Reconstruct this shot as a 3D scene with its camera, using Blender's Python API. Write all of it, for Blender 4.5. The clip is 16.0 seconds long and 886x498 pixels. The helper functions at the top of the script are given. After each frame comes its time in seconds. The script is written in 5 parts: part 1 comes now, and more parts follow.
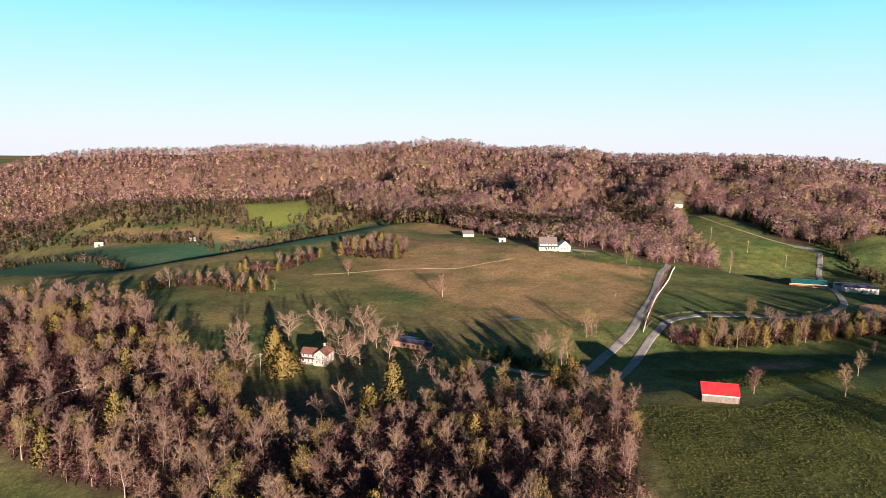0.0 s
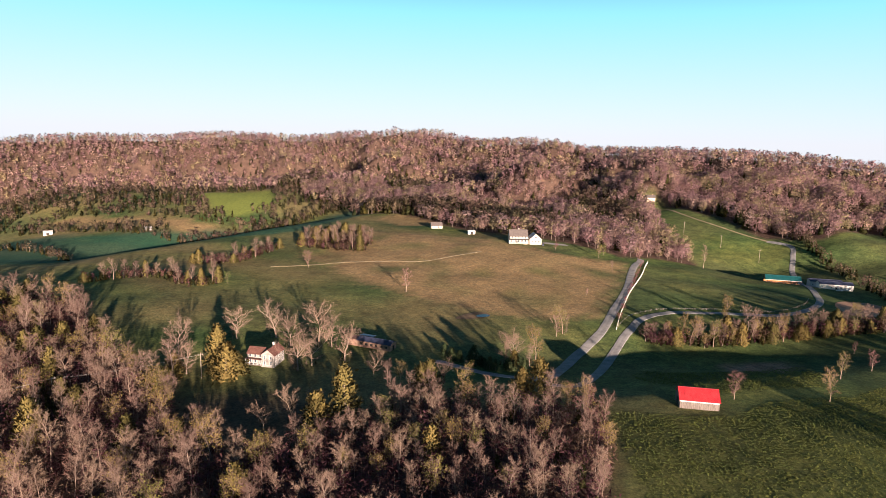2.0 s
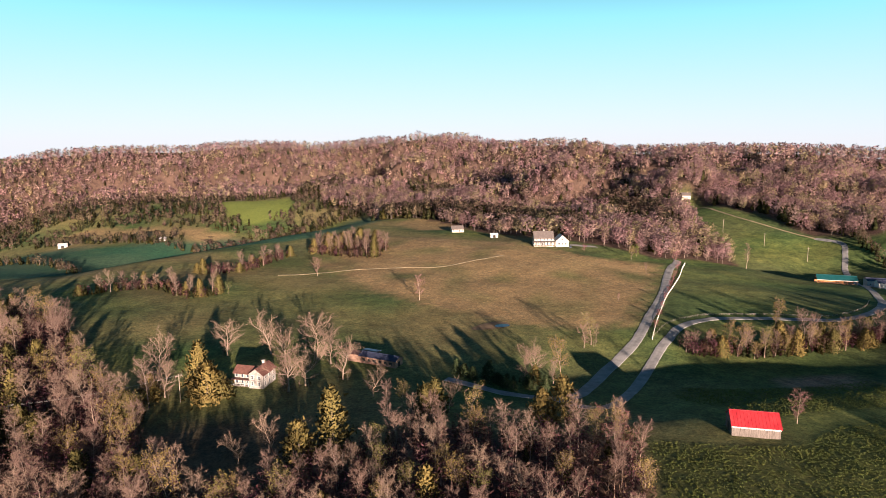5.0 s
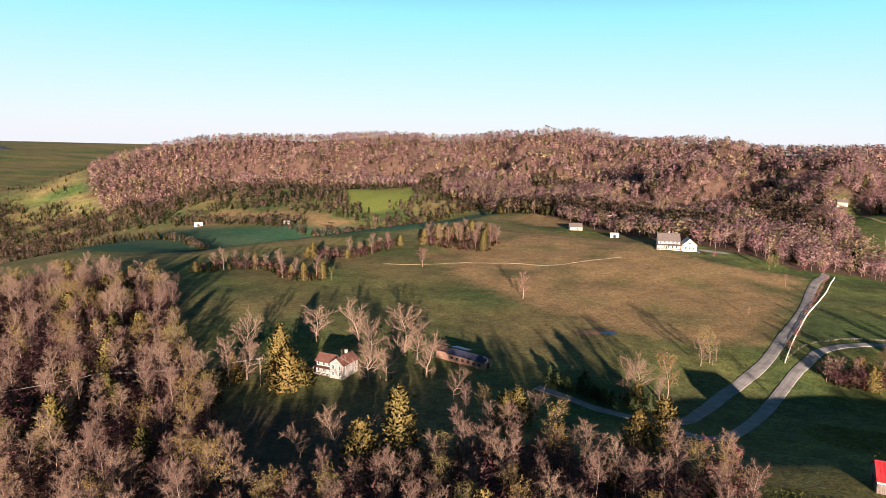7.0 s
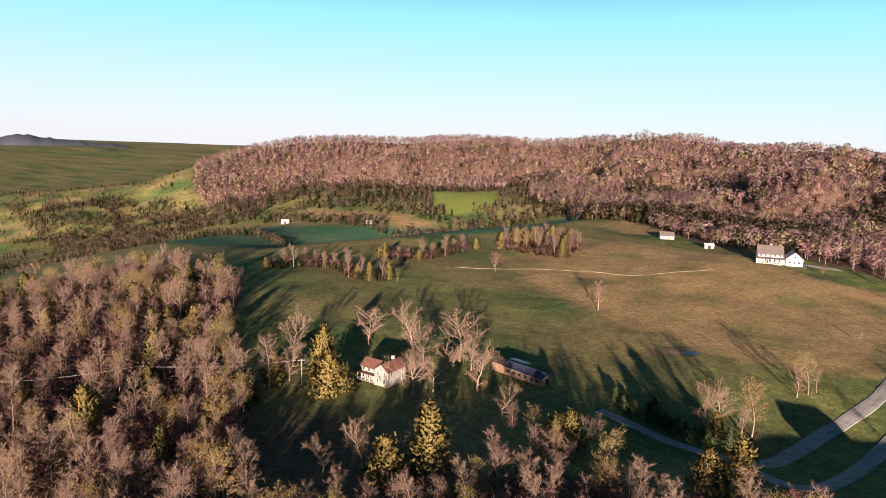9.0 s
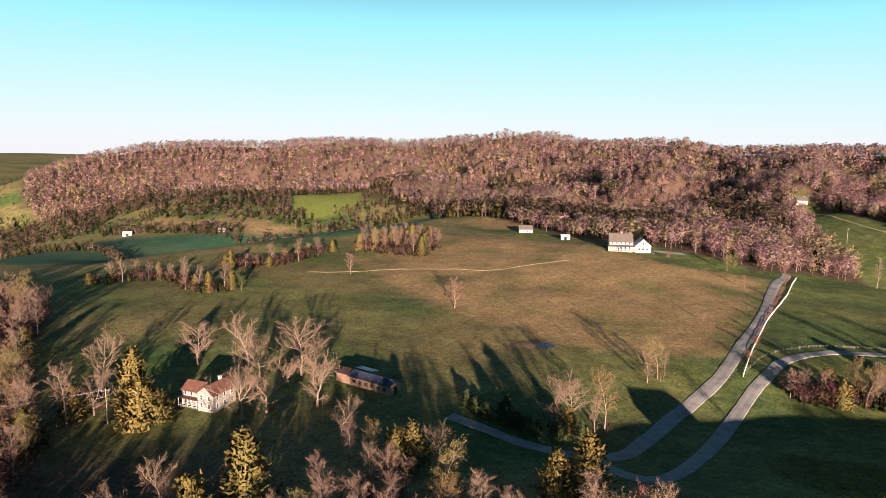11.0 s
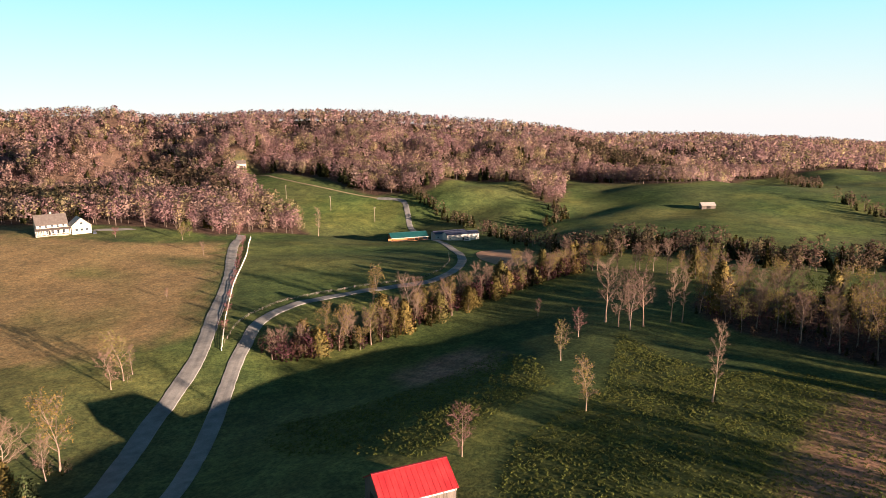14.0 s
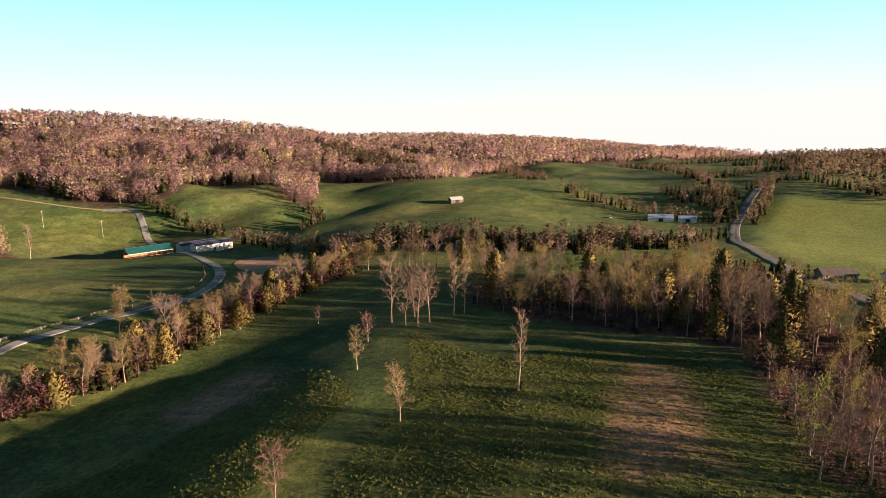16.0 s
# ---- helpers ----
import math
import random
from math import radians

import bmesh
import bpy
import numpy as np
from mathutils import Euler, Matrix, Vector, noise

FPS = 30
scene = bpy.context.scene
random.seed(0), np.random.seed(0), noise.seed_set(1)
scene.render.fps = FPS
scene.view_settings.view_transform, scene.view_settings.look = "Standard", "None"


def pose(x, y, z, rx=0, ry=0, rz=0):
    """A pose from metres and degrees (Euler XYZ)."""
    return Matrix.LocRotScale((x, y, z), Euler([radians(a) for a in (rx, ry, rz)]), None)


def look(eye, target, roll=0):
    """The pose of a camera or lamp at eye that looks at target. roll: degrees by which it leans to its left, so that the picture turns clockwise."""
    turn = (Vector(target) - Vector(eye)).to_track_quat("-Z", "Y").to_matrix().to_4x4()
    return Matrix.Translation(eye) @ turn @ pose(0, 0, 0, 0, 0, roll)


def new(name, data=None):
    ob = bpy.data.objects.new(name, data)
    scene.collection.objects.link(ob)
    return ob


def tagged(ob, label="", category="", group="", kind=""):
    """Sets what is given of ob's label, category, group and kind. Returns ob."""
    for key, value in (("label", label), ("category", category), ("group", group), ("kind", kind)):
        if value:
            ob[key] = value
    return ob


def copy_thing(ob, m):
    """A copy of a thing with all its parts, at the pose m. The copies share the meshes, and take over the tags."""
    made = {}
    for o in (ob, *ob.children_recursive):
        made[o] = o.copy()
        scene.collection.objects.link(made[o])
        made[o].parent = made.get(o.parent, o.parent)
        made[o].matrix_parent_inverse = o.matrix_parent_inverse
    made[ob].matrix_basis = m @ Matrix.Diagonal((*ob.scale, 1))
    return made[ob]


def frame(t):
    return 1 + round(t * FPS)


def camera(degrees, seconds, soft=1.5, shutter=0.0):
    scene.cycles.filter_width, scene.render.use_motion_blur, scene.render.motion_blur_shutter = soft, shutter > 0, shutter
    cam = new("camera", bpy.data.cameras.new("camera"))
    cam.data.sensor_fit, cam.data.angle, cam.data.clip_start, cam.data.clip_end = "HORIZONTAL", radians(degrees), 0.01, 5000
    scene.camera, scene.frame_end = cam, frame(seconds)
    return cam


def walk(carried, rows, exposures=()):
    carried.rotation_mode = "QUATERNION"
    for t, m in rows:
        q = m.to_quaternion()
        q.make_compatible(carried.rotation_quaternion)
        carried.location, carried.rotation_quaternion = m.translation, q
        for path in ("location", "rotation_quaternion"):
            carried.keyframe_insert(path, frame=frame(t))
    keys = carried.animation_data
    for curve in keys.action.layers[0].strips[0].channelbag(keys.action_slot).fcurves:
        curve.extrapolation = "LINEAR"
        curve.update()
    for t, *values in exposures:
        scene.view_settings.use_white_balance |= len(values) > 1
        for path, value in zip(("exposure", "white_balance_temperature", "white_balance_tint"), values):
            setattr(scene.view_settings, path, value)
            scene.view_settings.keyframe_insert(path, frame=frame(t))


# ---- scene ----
# camera: a slow glide over the valley
cam = camera(67.19, 16.0, soft=0.5)
PATH = [
    (0, (-0.00, -0.00, 94.71), (-0.07, 98.75, 78.93), 0.60),
    (0.5, (1.86, 5.42, 93.93), (-2.85, 104.03, 78.02), 1.15),
    (1, (3.32, 11.05, 93.03), (-2.61, 109.45, 76.20), 1.48),
    (1.5, (4.43, 16.88, 92.04), (-0.82, 115.37, 75.51), 1.69),
    (2, (5.32, 22.82, 90.96), (9.33, 121.31, 74.12), 1.49),
    (2.5, (6.17, 28.76, 89.84), (18.51, 126.53, 72.85), 0.79),
    (3, (7.23, 34.59, 88.65), (24.49, 131.74, 72.37), 0.41),
    (3.5, (8.70, 40.24, 87.43), (25.36, 137.48, 71.12), -0.19),
    (4, (10.61, 45.67, 86.20), (16.43, 144.19, 70.03), 0.10),
    (4.2, (11.50, 47.79, 85.72), (15.14, 146.44, 69.75), 0.15),
    (6.3, (22.38, 69.19, 81.12), (6.54, 166.56, 64.73), 0.66),
    (6.5, (23.35, 71.27, 80.73), (4.27, 168.03, 64.21), 1.04),
    (7, (25.69, 76.56, 79.77), (6.23, 173.21, 63.06), 1.29),
    (7.5, (27.88, 81.94, 78.81), (7.91, 178.44, 61.78), 1.36),
    (8, (29.96, 87.40, 77.84), (-2.87, 180.37, 61.16), 1.97),
    (8.5, (31.93, 92.88, 76.86), (-3.21, 185.04, 60.35), 2.15),
    (9, (33.78, 98.36, 75.85), (0.77, 191.33, 59.48), 2.00),
    (9.5, (35.51, 103.79, 74.79), (8.38, 198.66, 58.57), 1.75),
    (10, (37.24, 109.16, 73.67), (17.40, 205.91, 57.99), 1.15),
    (12.3, (44.59, 134.54, 67.60), (36.30, 232.98, 52.09), 0.67),
    (12.5, (45.00, 136.92, 67.01), (49.63, 235.56, 51.29), 0.57),
    (12.6, (45.19, 138.11, 66.71), (61.07, 235.51, 50.54), 0.37),
    (12.7, (45.38, 139.30, 66.42), (70.40, 234.76, 50.26), -0.19),
    (13, (45.96, 142.86, 65.57), (86.96, 232.42, 48.29), -0.65),
    (13.5, (46.98, 148.69, 64.32), (90.87, 236.80, 46.70), -0.55),
    (13.9, (47.85, 153.19, 63.45), (102.22, 235.13, 45.29), -0.79),
    (14, (48.06, 154.29, 63.25), (106.48, 233.19, 44.22), -0.56),
    (14.5, (49.13, 159.59, 62.34), (121.01, 226.50, 43.45), -0.82),
    (15, (50.14, 164.51, 61.49), (128.54, 223.67, 42.70), -0.94),
    (15.5, (51.04, 168.98, 60.65), (133.22, 222.64, 41.51), -0.97),
    (16, (51.82, 173.00, 59.84), (135.67, 224.08, 40.85), -0.86),
]
walk(cam, [(t, look(eye, target, roll)) for t, eye, target, roll in PATH], exposures=[(0, 1.95, 5600, 16), (10, 1.95, 5750, 16), (13, 2.0, 5950, 16), (16, 2.1, 6350, 16)])

# ---- light ----
SUN_AZ, SUN_EL = radians(164), radians(8.0)
world = bpy.data.worlds.new("sky")
scene.world = world
world.use_nodes = True
nt = world.node_tree
sky = nt.nodes.new("ShaderNodeTexSky")
sky.sky_type, sky.sun_disc = "NISHITA", False
sky.sun_elevation, sky.sun_rotation = SUN_EL, SUN_AZ
sky.altitude, sky.air_density, sky.dust_density, sky.ozone_density = 300, 0.9, 0.6, 2.4
# clear evening air: pale at the horizon, cyan above it, deep blue overhead
sky_dir, sky_sep, sky_tone, sky_mix = (nt.nodes.new(n) for n in ("ShaderNodeTexCoord", "ShaderNodeSeparateXYZ", "ShaderNodeValToRGB", "ShaderNodeMixRGB"))
nt.links.new(sky_dir.outputs["Generated"], sky_sep.inputs[0])
nt.links.new(sky_sep.outputs["Z"], sky_tone.inputs[0])
stops = sky_tone.color_ramp.elements
for stop, (at, v) in zip((*stops, stops.new(0.3), stops.new(0.6), stops.new(0.9)), ((0.0, (0.80, 0.77, 0.70)), (0.05, (0.68, 0.80, 0.74)), (0.17, (0.34, 0.76, 0.73)), (0.29, (0.028, 0.090, 0.145)), (1.0, (0.005, 0.018, 0.045)))):
    stop.position, stop.color = at, (*v, 1)
sky_gain = nt.nodes.new("ShaderNodeVectorMath")
sky_gain.operation = "SCALE"
sky_gain.inputs["Scale"].default_value = 12.0
nt.links.new(sky_tone.outputs[0], sky_gain.inputs[0])
sky_mix.inputs[0].default_value = 0.8
nt.links.new(sky.outputs[0], sky_mix.inputs[1])
nt.links.new(sky_gain.outputs[0], sky_mix.inputs[2])
nt.links.new(sky_mix.outputs[0], nt.nodes["Background"].inputs[0])
nt.nodes["Background"].inputs[1].default_value = 0.030
sun = new("sun", bpy.data.lights.new("sun", "SUN"))
sun.data.energy, sun.data.angle, sun.data.color = 5.0, radians(0.6), (1.0, 0.72, 0.48)
sun.matrix_world = look((0, 0, 0), (-math.sin(SUN_AZ) * math.cos(SUN_EL), -math.cos(SUN_AZ) * math.cos(SUN_EL), -math.sin(SUN_EL)))

# ---- materials ----
def shader(name, rough=0.9, metal=0.0, spec=0.25):
    m = bpy.data.materials.new(name)
    m.use_nodes = True
    b = m.node_tree.nodes["Principled BSDF"]
    b.inputs["Roughness"].default_value, b.inputs["Metallic"].default_value = rough, metal
    b.inputs["Specular IOR Level"].default_value = spec
    return m, m.node_tree.nodes, m.node_tree.links, b


def ramp(nodes, stops):
    r = nodes.new("ShaderNodeValToRGB")
    while len(r.color_ramp.elements) < len(stops):
        r.color_ramp.elements.new(0.5)
    for e, (at, col) in zip(r.color_ramp.elements, stops):
        e.position, e.color = at, (*col, 1)
    return r


def noise_node(nodes, links, scale, detail=4, rough=0.6, coord="Object", stretch=None):
    tc, n = nodes.new("ShaderNodeTexCoord"), nodes.new("ShaderNodeTexNoise")
    n.inputs["Scale"].default_value, n.inputs["Detail"].default_value, n.inputs["Roughness"].default_value = scale, detail, rough
    src = tc.outputs[coord]
    if stretch:
        mp = nodes.new("ShaderNodeMapping")
        mp.inputs["Scale"].default_value = stretch
        links.new(src, mp.inputs[0])
        src = mp.outputs[0]
    links.new(src, n.inputs["Vector"])
    return n


def mix(nodes, links, a, b, fac, mode="MIX"):
    x = nodes.new("ShaderNodeMix")
    x.data_type, x.blend_type = "RGBA", mode
    for sock, v in ((x.inputs[6], a), (x.inputs[7], b), (x.inputs[0], fac)):
        if isinstance(v, (int, float)):
            sock.default_value = v
        elif isinstance(v, tuple):
            sock.default_value = (*v, 1)
        else:
            links.new(v, sock)
    return x.outputs[2]


def bump(nodes, links, b, height, strength=0.4, dist=0.1):
    u = nodes.new("ShaderNodeBump")
    u.inputs["Strength"].default_value, u.inputs["Distance"].default_value = strength, dist
    links.new(height, u.inputs["Height"])
    links.new(u.outputs[0], b.inputs["Normal"])


def surface(name, dark, light, scale, rough=0.85, metal=0.0, stretch=None, relief=0.3, fine=8.0, stain=0.35, per_object=False):
    """A worn surface: broad stains and fine grain between two colours."""
    m, nodes, links, b = shader(name, rough, metal)
    broad = noise_node(nodes, links, scale, 5, 0.6, stretch=stretch)
    grain = noise_node(nodes, links, scale * fine, 3, 0.7, stretch=stretch)
    r = ramp(nodes, [(0.3, dark), (0.7, light)])
    links.new(broad.outputs[0], r.inputs[0])
    g = ramp(nodes, [(0.25, tuple(1 - stain for _ in range(3))), (0.75, (1, 1, 1))])
    links.new(grain.outputs[0], g.inputs[0])
    col = mix(nodes, links, r.outputs[0], g.outputs[0], 1.0, "MULTIPLY")
    if per_object:
        info = nodes.new("ShaderNodeObjectInfo")
        v = ramp(nodes, [(0.0, (0.78, 0.74, 0.7)), (0.5, (1, 1, 1)), (1.0, (1.2, 1.12, 1.0))])
        links.new(info.outputs["Random"], v.inputs[0])
        col = mix(nodes, links, col, v.outputs[0], 1.0, "MULTIPLY")
    links.new(col, b.inputs["Base Color"])
    bump(nodes, links, b, grain.outputs[0], relief, 0.05)
    return m


def foliage(name, stops, scale=0.6, rough=0.8):
    """Leaves or twigs: the colour changes from plant to plant and from clump to clump."""
    m, nodes, links, b = shader(name, rough, spec=0.15)
    info, geo = nodes.new("ShaderNodeObjectInfo"), nodes.new("ShaderNodeNewGeometry")
    n = noise_node(nodes, links, scale, 3, 0.6)
    add = nodes.new("ShaderNodeMath")
    add.operation = "MULTIPLY_ADD"
    links.new(info.outputs["Random"], add.inputs[0])
    add.inputs[1].default_value = 0.75
    sub = nodes.new("ShaderNodeMath")
    sub.operation = "MULTIPLY_ADD"
    links.new(n.outputs[0], sub.inputs[0])
    sub.inputs[1].default_value, sub.inputs[2].default_value = 0.6, -0.18
    links.new(sub.outputs[0], add.inputs[2])
    r = ramp(nodes, stops)
    links.new(add.outputs[0], r.inputs[0])
    isl = ramp(nodes, [(0, (0.72, 0.72, 0.72)), (1, (1.25, 1.22, 1.15))])
    links.new(geo.outputs["Random Per Island"], isl.inputs[0])
    links.new(mix(nodes, links, r.outputs[0], isl.outputs[0], 1.0, "MULTIPLY"), b.inputs["Base Color"])
    return m


def tinted(name, rough=0.85):
    """Far growth: each plant's own colour, stored with it, a little uneven from twig to twig."""
    m, nodes, links, b = shader(name, rough, spec=0.1)
    a, geo = nodes.new("ShaderNodeAttribute"), nodes.new("ShaderNodeNewGeometry")
    a.attribute_name = "plant_colour"
    isl = ramp(nodes, [(0, (0.86, 0.86, 0.86)), (1, (1.14, 1.13, 1.12))])
    links.new(geo.outputs["Random Per Island"], isl.inputs[0])
    links.new(mix(nodes, links, a.outputs["Color"], isl.outputs[0], 1.0, "MULTIPLY"), b.inputs["Base Color"])
    return m


M = {}
M["bark"] = surface("bark", (0.17, 0.125, 0.105), (0.36, 0.28, 0.235), 1.2, 0.95, stretch=(3, 3, 0.5), relief=0.6, per_object=True)
M["pale_bark"] = surface("pale_bark", (0.25, 0.195, 0.15), (0.40, 0.32, 0.25), 1.0, 0.95, stretch=(3, 3, 0.6), relief=0.5, per_object=True)
M["twig"] = foliage("twig", [(0.0, (0.112, 0.070, 0.062)), (0.4, (0.160, 0.108, 0.090)), (0.7, (0.195, 0.142, 0.108)), (1.0, (0.128, 0.075, 0.075))])
M["pale_twig"] = foliage("pale_twig", [(0.0, (0.165, 0.115, 0.088)), (1.0, (0.235, 0.170, 0.128))])
M["bud_leaf"] = foliage("bud_leaf", [(0.0, (0.204, 0.150, 0.042)), (0.5, (0.252, 0.198, 0.060)), (1.0, (0.180, 0.198, 0.048))])
M["fresh_leaf"] = foliage("fresh_leaf", [(0.0, (0.112, 0.150, 0.038)), (1.0, (0.180, 0.203, 0.053))])
M["cedar"] = foliage("cedar", [(0.0, (0.072, 0.066, 0.022)), (0.5, (0.115, 0.094, 0.029)), (1.0, (0.170, 0.122, 0.038))])
M["dark_cedar"] = foliage("dark_cedar", [(0.0, (0.03, 0.05, 0.022)), (1.0, (0.06, 0.075, 0.03))])
M["redbud"] = foliage("redbud", [(0.0, (0.210, 0.063, 0.098)), (1.0, (0.294, 0.112, 0.133))])
M["pink_haze"] = foliage("pink_haze", [(0.0, (0.136, 0.068, 0.074)), (0.5, (0.180, 0.105, 0.093)), (1.0, (0.205, 0.136, 0.105))])
M["growth"] = tinted("growth")
M["thin_leaf"] = tinted("thin_leaf")


def let_through(m, share):
    """Thin leaves pass some of the light that falls on their other side."""
    nodes, links = m.node_tree.nodes, m.node_tree.links
    b, out = nodes["Principled BSDF"], nodes["Material Output"]
    tr, mx = nodes.new("ShaderNodeBsdfTranslucent"), nodes.new("ShaderNodeMixShader")
    links.new(b.inputs["Base Color"].links[0].from_socket, tr.inputs["Color"])
    mx.inputs[0].default_value = share
    links.new(b.outputs[0], mx.inputs[1])
    links.new(tr.outputs[0], mx.inputs[2])
    links.new(mx.outputs[0], out.inputs["Surface"])


for leaf, share in (("growth", 0.45), ("thin_leaf", 0.45), ("bud_leaf", 0.4), ("fresh_leaf", 0.45), ("redbud", 0.4)):
    let_through(M[leaf], share)
M["gravel"] = surface("gravel", (0.21, 0.205, 0.20), (0.36, 0.35, 0.34), 0.25, 0.95, fine=14, stain=0.3)
M["asphalt"] = surface("asphalt", (0.13, 0.125, 0.12), (0.2, 0.195, 0.19), 0.1, 0.9, fine=14, stain=0.25)
M["track"] = surface("track", (0.30, 0.24, 0.14), (0.42, 0.34, 0.21), 0.2, 0.95, fine=10)
M["bank_earth"] = surface("bank_earth", (0.13, 0.085, 0.05), (0.23, 0.16, 0.095), 0.3, 0.95, fine=10)
M["infield"] = surface("infield", (0.34, 0.19, 0.12), (0.46, 0.29, 0.19), 0.15, 0.95, fine=10, stain=0.2)
M["red_roof"] = surface("red_roof", (0.30, 0.018, 0.026), (0.44, 0.04, 0.045), 0.5, 0.42, 0.0, stretch=(1, 0.25, 1), relief=0.1, stain=0.25)
M["old_board"] = surface("old_board", (0.085, 0.07, 0.062), (0.25, 0.21, 0.185), 1.6, 0.95, stretch=(4, 4, 0.3), relief=0.7)
M["pale_metal"] = surface("pale_metal", (0.40, 0.37, 0.35), (0.60, 0.56, 0.53), 0.6, 0.5, 0.0, relief=0.1, stain=0.2)
M["white_board"] = surface("white_board", (0.50, 0.48, 0.45), (0.70, 0.68, 0.65), 0.7, 0.7, stretch=(1, 1, 5), relief=0.3, stain=0.25)
M["peeling_board"] = surface("peeling_board", (0.16, 0.14, 0.13), (0.46, 0.43, 0.40), 1.1, 0.85, stretch=(1, 1, 4), relief=0.5, stain=0.4)
M["cream_board"] = surface("cream_board", (0.44, 0.38, 0.29), (0.58, 0.51, 0.41), 0.6, 0.75, stretch=(1, 1, 5), relief=0.3, stain=0.2)
M["rust_roof"] = surface("rust_roof", (0.10, 0.045, 0.035), (0.20, 0.10, 0.08), 0.8, 0.6, 0.0, relief=0.3, stain=0.4)
M["shingle"] = surface("shingle", (0.10, 0.083, 0.078), (0.17, 0.145, 0.135), 0.8, 0.9, relief=0.5, stain=0.4)
M["dark_roof"] = surface("dark_roof", (0.035, 0.04, 0.075), (0.06, 0.07, 0.12), 0.5, 0.45, 0.0, relief=0.2, stain=0.3)
M["blue_tin"] = surface("blue_tin", (0.22, 0.30, 0.42), (0.34, 0.43, 0.56), 0.5, 0.4, 0.0, relief=0.1, stain=0.25)
M["green_roof"] = surface("green_roof", (0.012, 0.075, 0.08), (0.022, 0.11, 0.115), 0.5, 0.4, 0.0, relief=0.1, stain=0.25)
M["brick_wall"] = surface("brick_wall", (0.30, 0.17, 0.12), (0.46, 0.30, 0.22), 0.7, 0.9, relief=0.4, stain=0.4)
M["raw_wood"] = surface("raw_wood", (0.34, 0.15, 0.06), (0.50, 0.25, 0.11), 0.8, 0.85, stretch=(3, 3, 0.5), relief=0.4)
# distant woods, with the blue-grey of haze painted into the colour
M["hazy_wood"] = surface("hazy_wood", (0.085, 0.105, 0.150), (0.120, 0.140, 0.185), 0.006, 0.95, fine=10, stain=0.3)
M["stone"] = surface("stone", (0.30, 0.27, 0.24), (0.46, 0.42, 0.37), 1.6, 0.9, relief=0.5)
M["rail_white"] = surface("rail_white", (0.70, 0.67, 0.60), (0.86, 0.83, 0.76), 0.8, 0.7, relief=0.2, stain=0.15)
M["pole_wood"] = surface("pole_wood", (0.22, 0.18, 0.14), (0.42, 0.36, 0.29), 1.0, 0.9, stretch=(3, 3, 0.4), relief=0.4)
M["dark_void"] = surface("dark_void", (0.02, 0.018, 0.016), (0.05, 0.045, 0.04), 0.6, 0.9)
M["glass"] = shader("window_glass", 0.08, 0.0, 0.6)[0]
M["glass"].node_tree.nodes["Principled BSDF"].inputs["Base Color"].default_value = (0.035, 0.045, 0.06, 1)
M["pond"] = shader("pond_water", 0.06, 0.0, 0.5)[0]
M["pond"].node_tree.nodes["Principled BSDF"].inputs["Base Color"].default_value = (0.05, 0.065, 0.07, 1)
M["car_white"] = surface("car_white", (0.7, 0.7, 0.7), (0.8, 0.8, 0.8), 0.6, 0.3, relief=0.0, stain=0.05)
M["car_dark"] = surface("car_dark", (0.05, 0.06, 0.09), (0.08, 0.09, 0.13), 0.6, 0.3, relief=0.0, stain=0.05)
M["rubber"] = surface("rubber", (0.02, 0.02, 0.02), (0.04, 0.04, 0.04), 3.0, 0.9)
import functools

# ---- lie of the land ----
@functools.lru_cache(None)
def ripples(size, seed):
    rng = np.random.RandomState(seed)
    a, f, p = rng.uniform(0, 6.28, 9), rng.uniform(0.6, 1.7, 9) * 6.28 / size, rng.uniform(0, 6.28, 9)
    return [(math.cos(q) * r, math.sin(q) * r, math.cos(q + 1.9) * r * 0.6, math.sin(q + 1.9) * r * 0.6, s) for q, r, s in zip(a, f, p)]


def wave(x, y, size, seed=0):
    """Smooth uneven field between about -1 and 1, with features of that size."""
    s = 0.0
    for ax, ay, bx, by, p in ripples(size, seed):
        s = s + np.sin(ax * x + ay * y + p + 1.3 * np.sin(bx * x + by * y))
    return s / 4.2


CREST = [(-1313, 1229, -75), (-1091, 1263, -45), (-963, 1373, 15), (-825, 1470, 53), (-703, 1540, 62), (-601, 1588, 59), (-469, 1637, 73), (-279, 1686, 66), (-140, 1707, 82), (-55, 1684, 70), (28, 1645, 91), (157, 1569, 66), (246, 1488, 77), (372, 1390, 59), (473, 1208, 64), (588, 1075, 63), (748, 963, 46), (899, 917, 24), (1117, 868, 22), (1400, 804, 8), (1673, 704, -13), (1945, 512, -52), (2402, 272, -102)]


def crest_near(x, y):
    """How near the long wooded ridge is (0 to 1), and how high its crest stands there."""
    best, top = np.full(x.shape, 1e9), np.zeros(x.shape)
    for (x0, y0, z0), (x1, y1, z1) in zip(CREST, CREST[1:]):
        ex, ey = x1 - x0, y1 - y0
        u = np.clip(((x - x0) * ex + (y - y0) * ey) / (ex * ex + ey * ey), 0, 1)
        d = np.hypot(x - x0 - u * ex, y - y0 - u * ey)
        top = np.where(d < best, z0 + u * (z1 - z0), top)
        best = np.minimum(best, d)
    return np.exp(-((best / 320) ** 2)), top


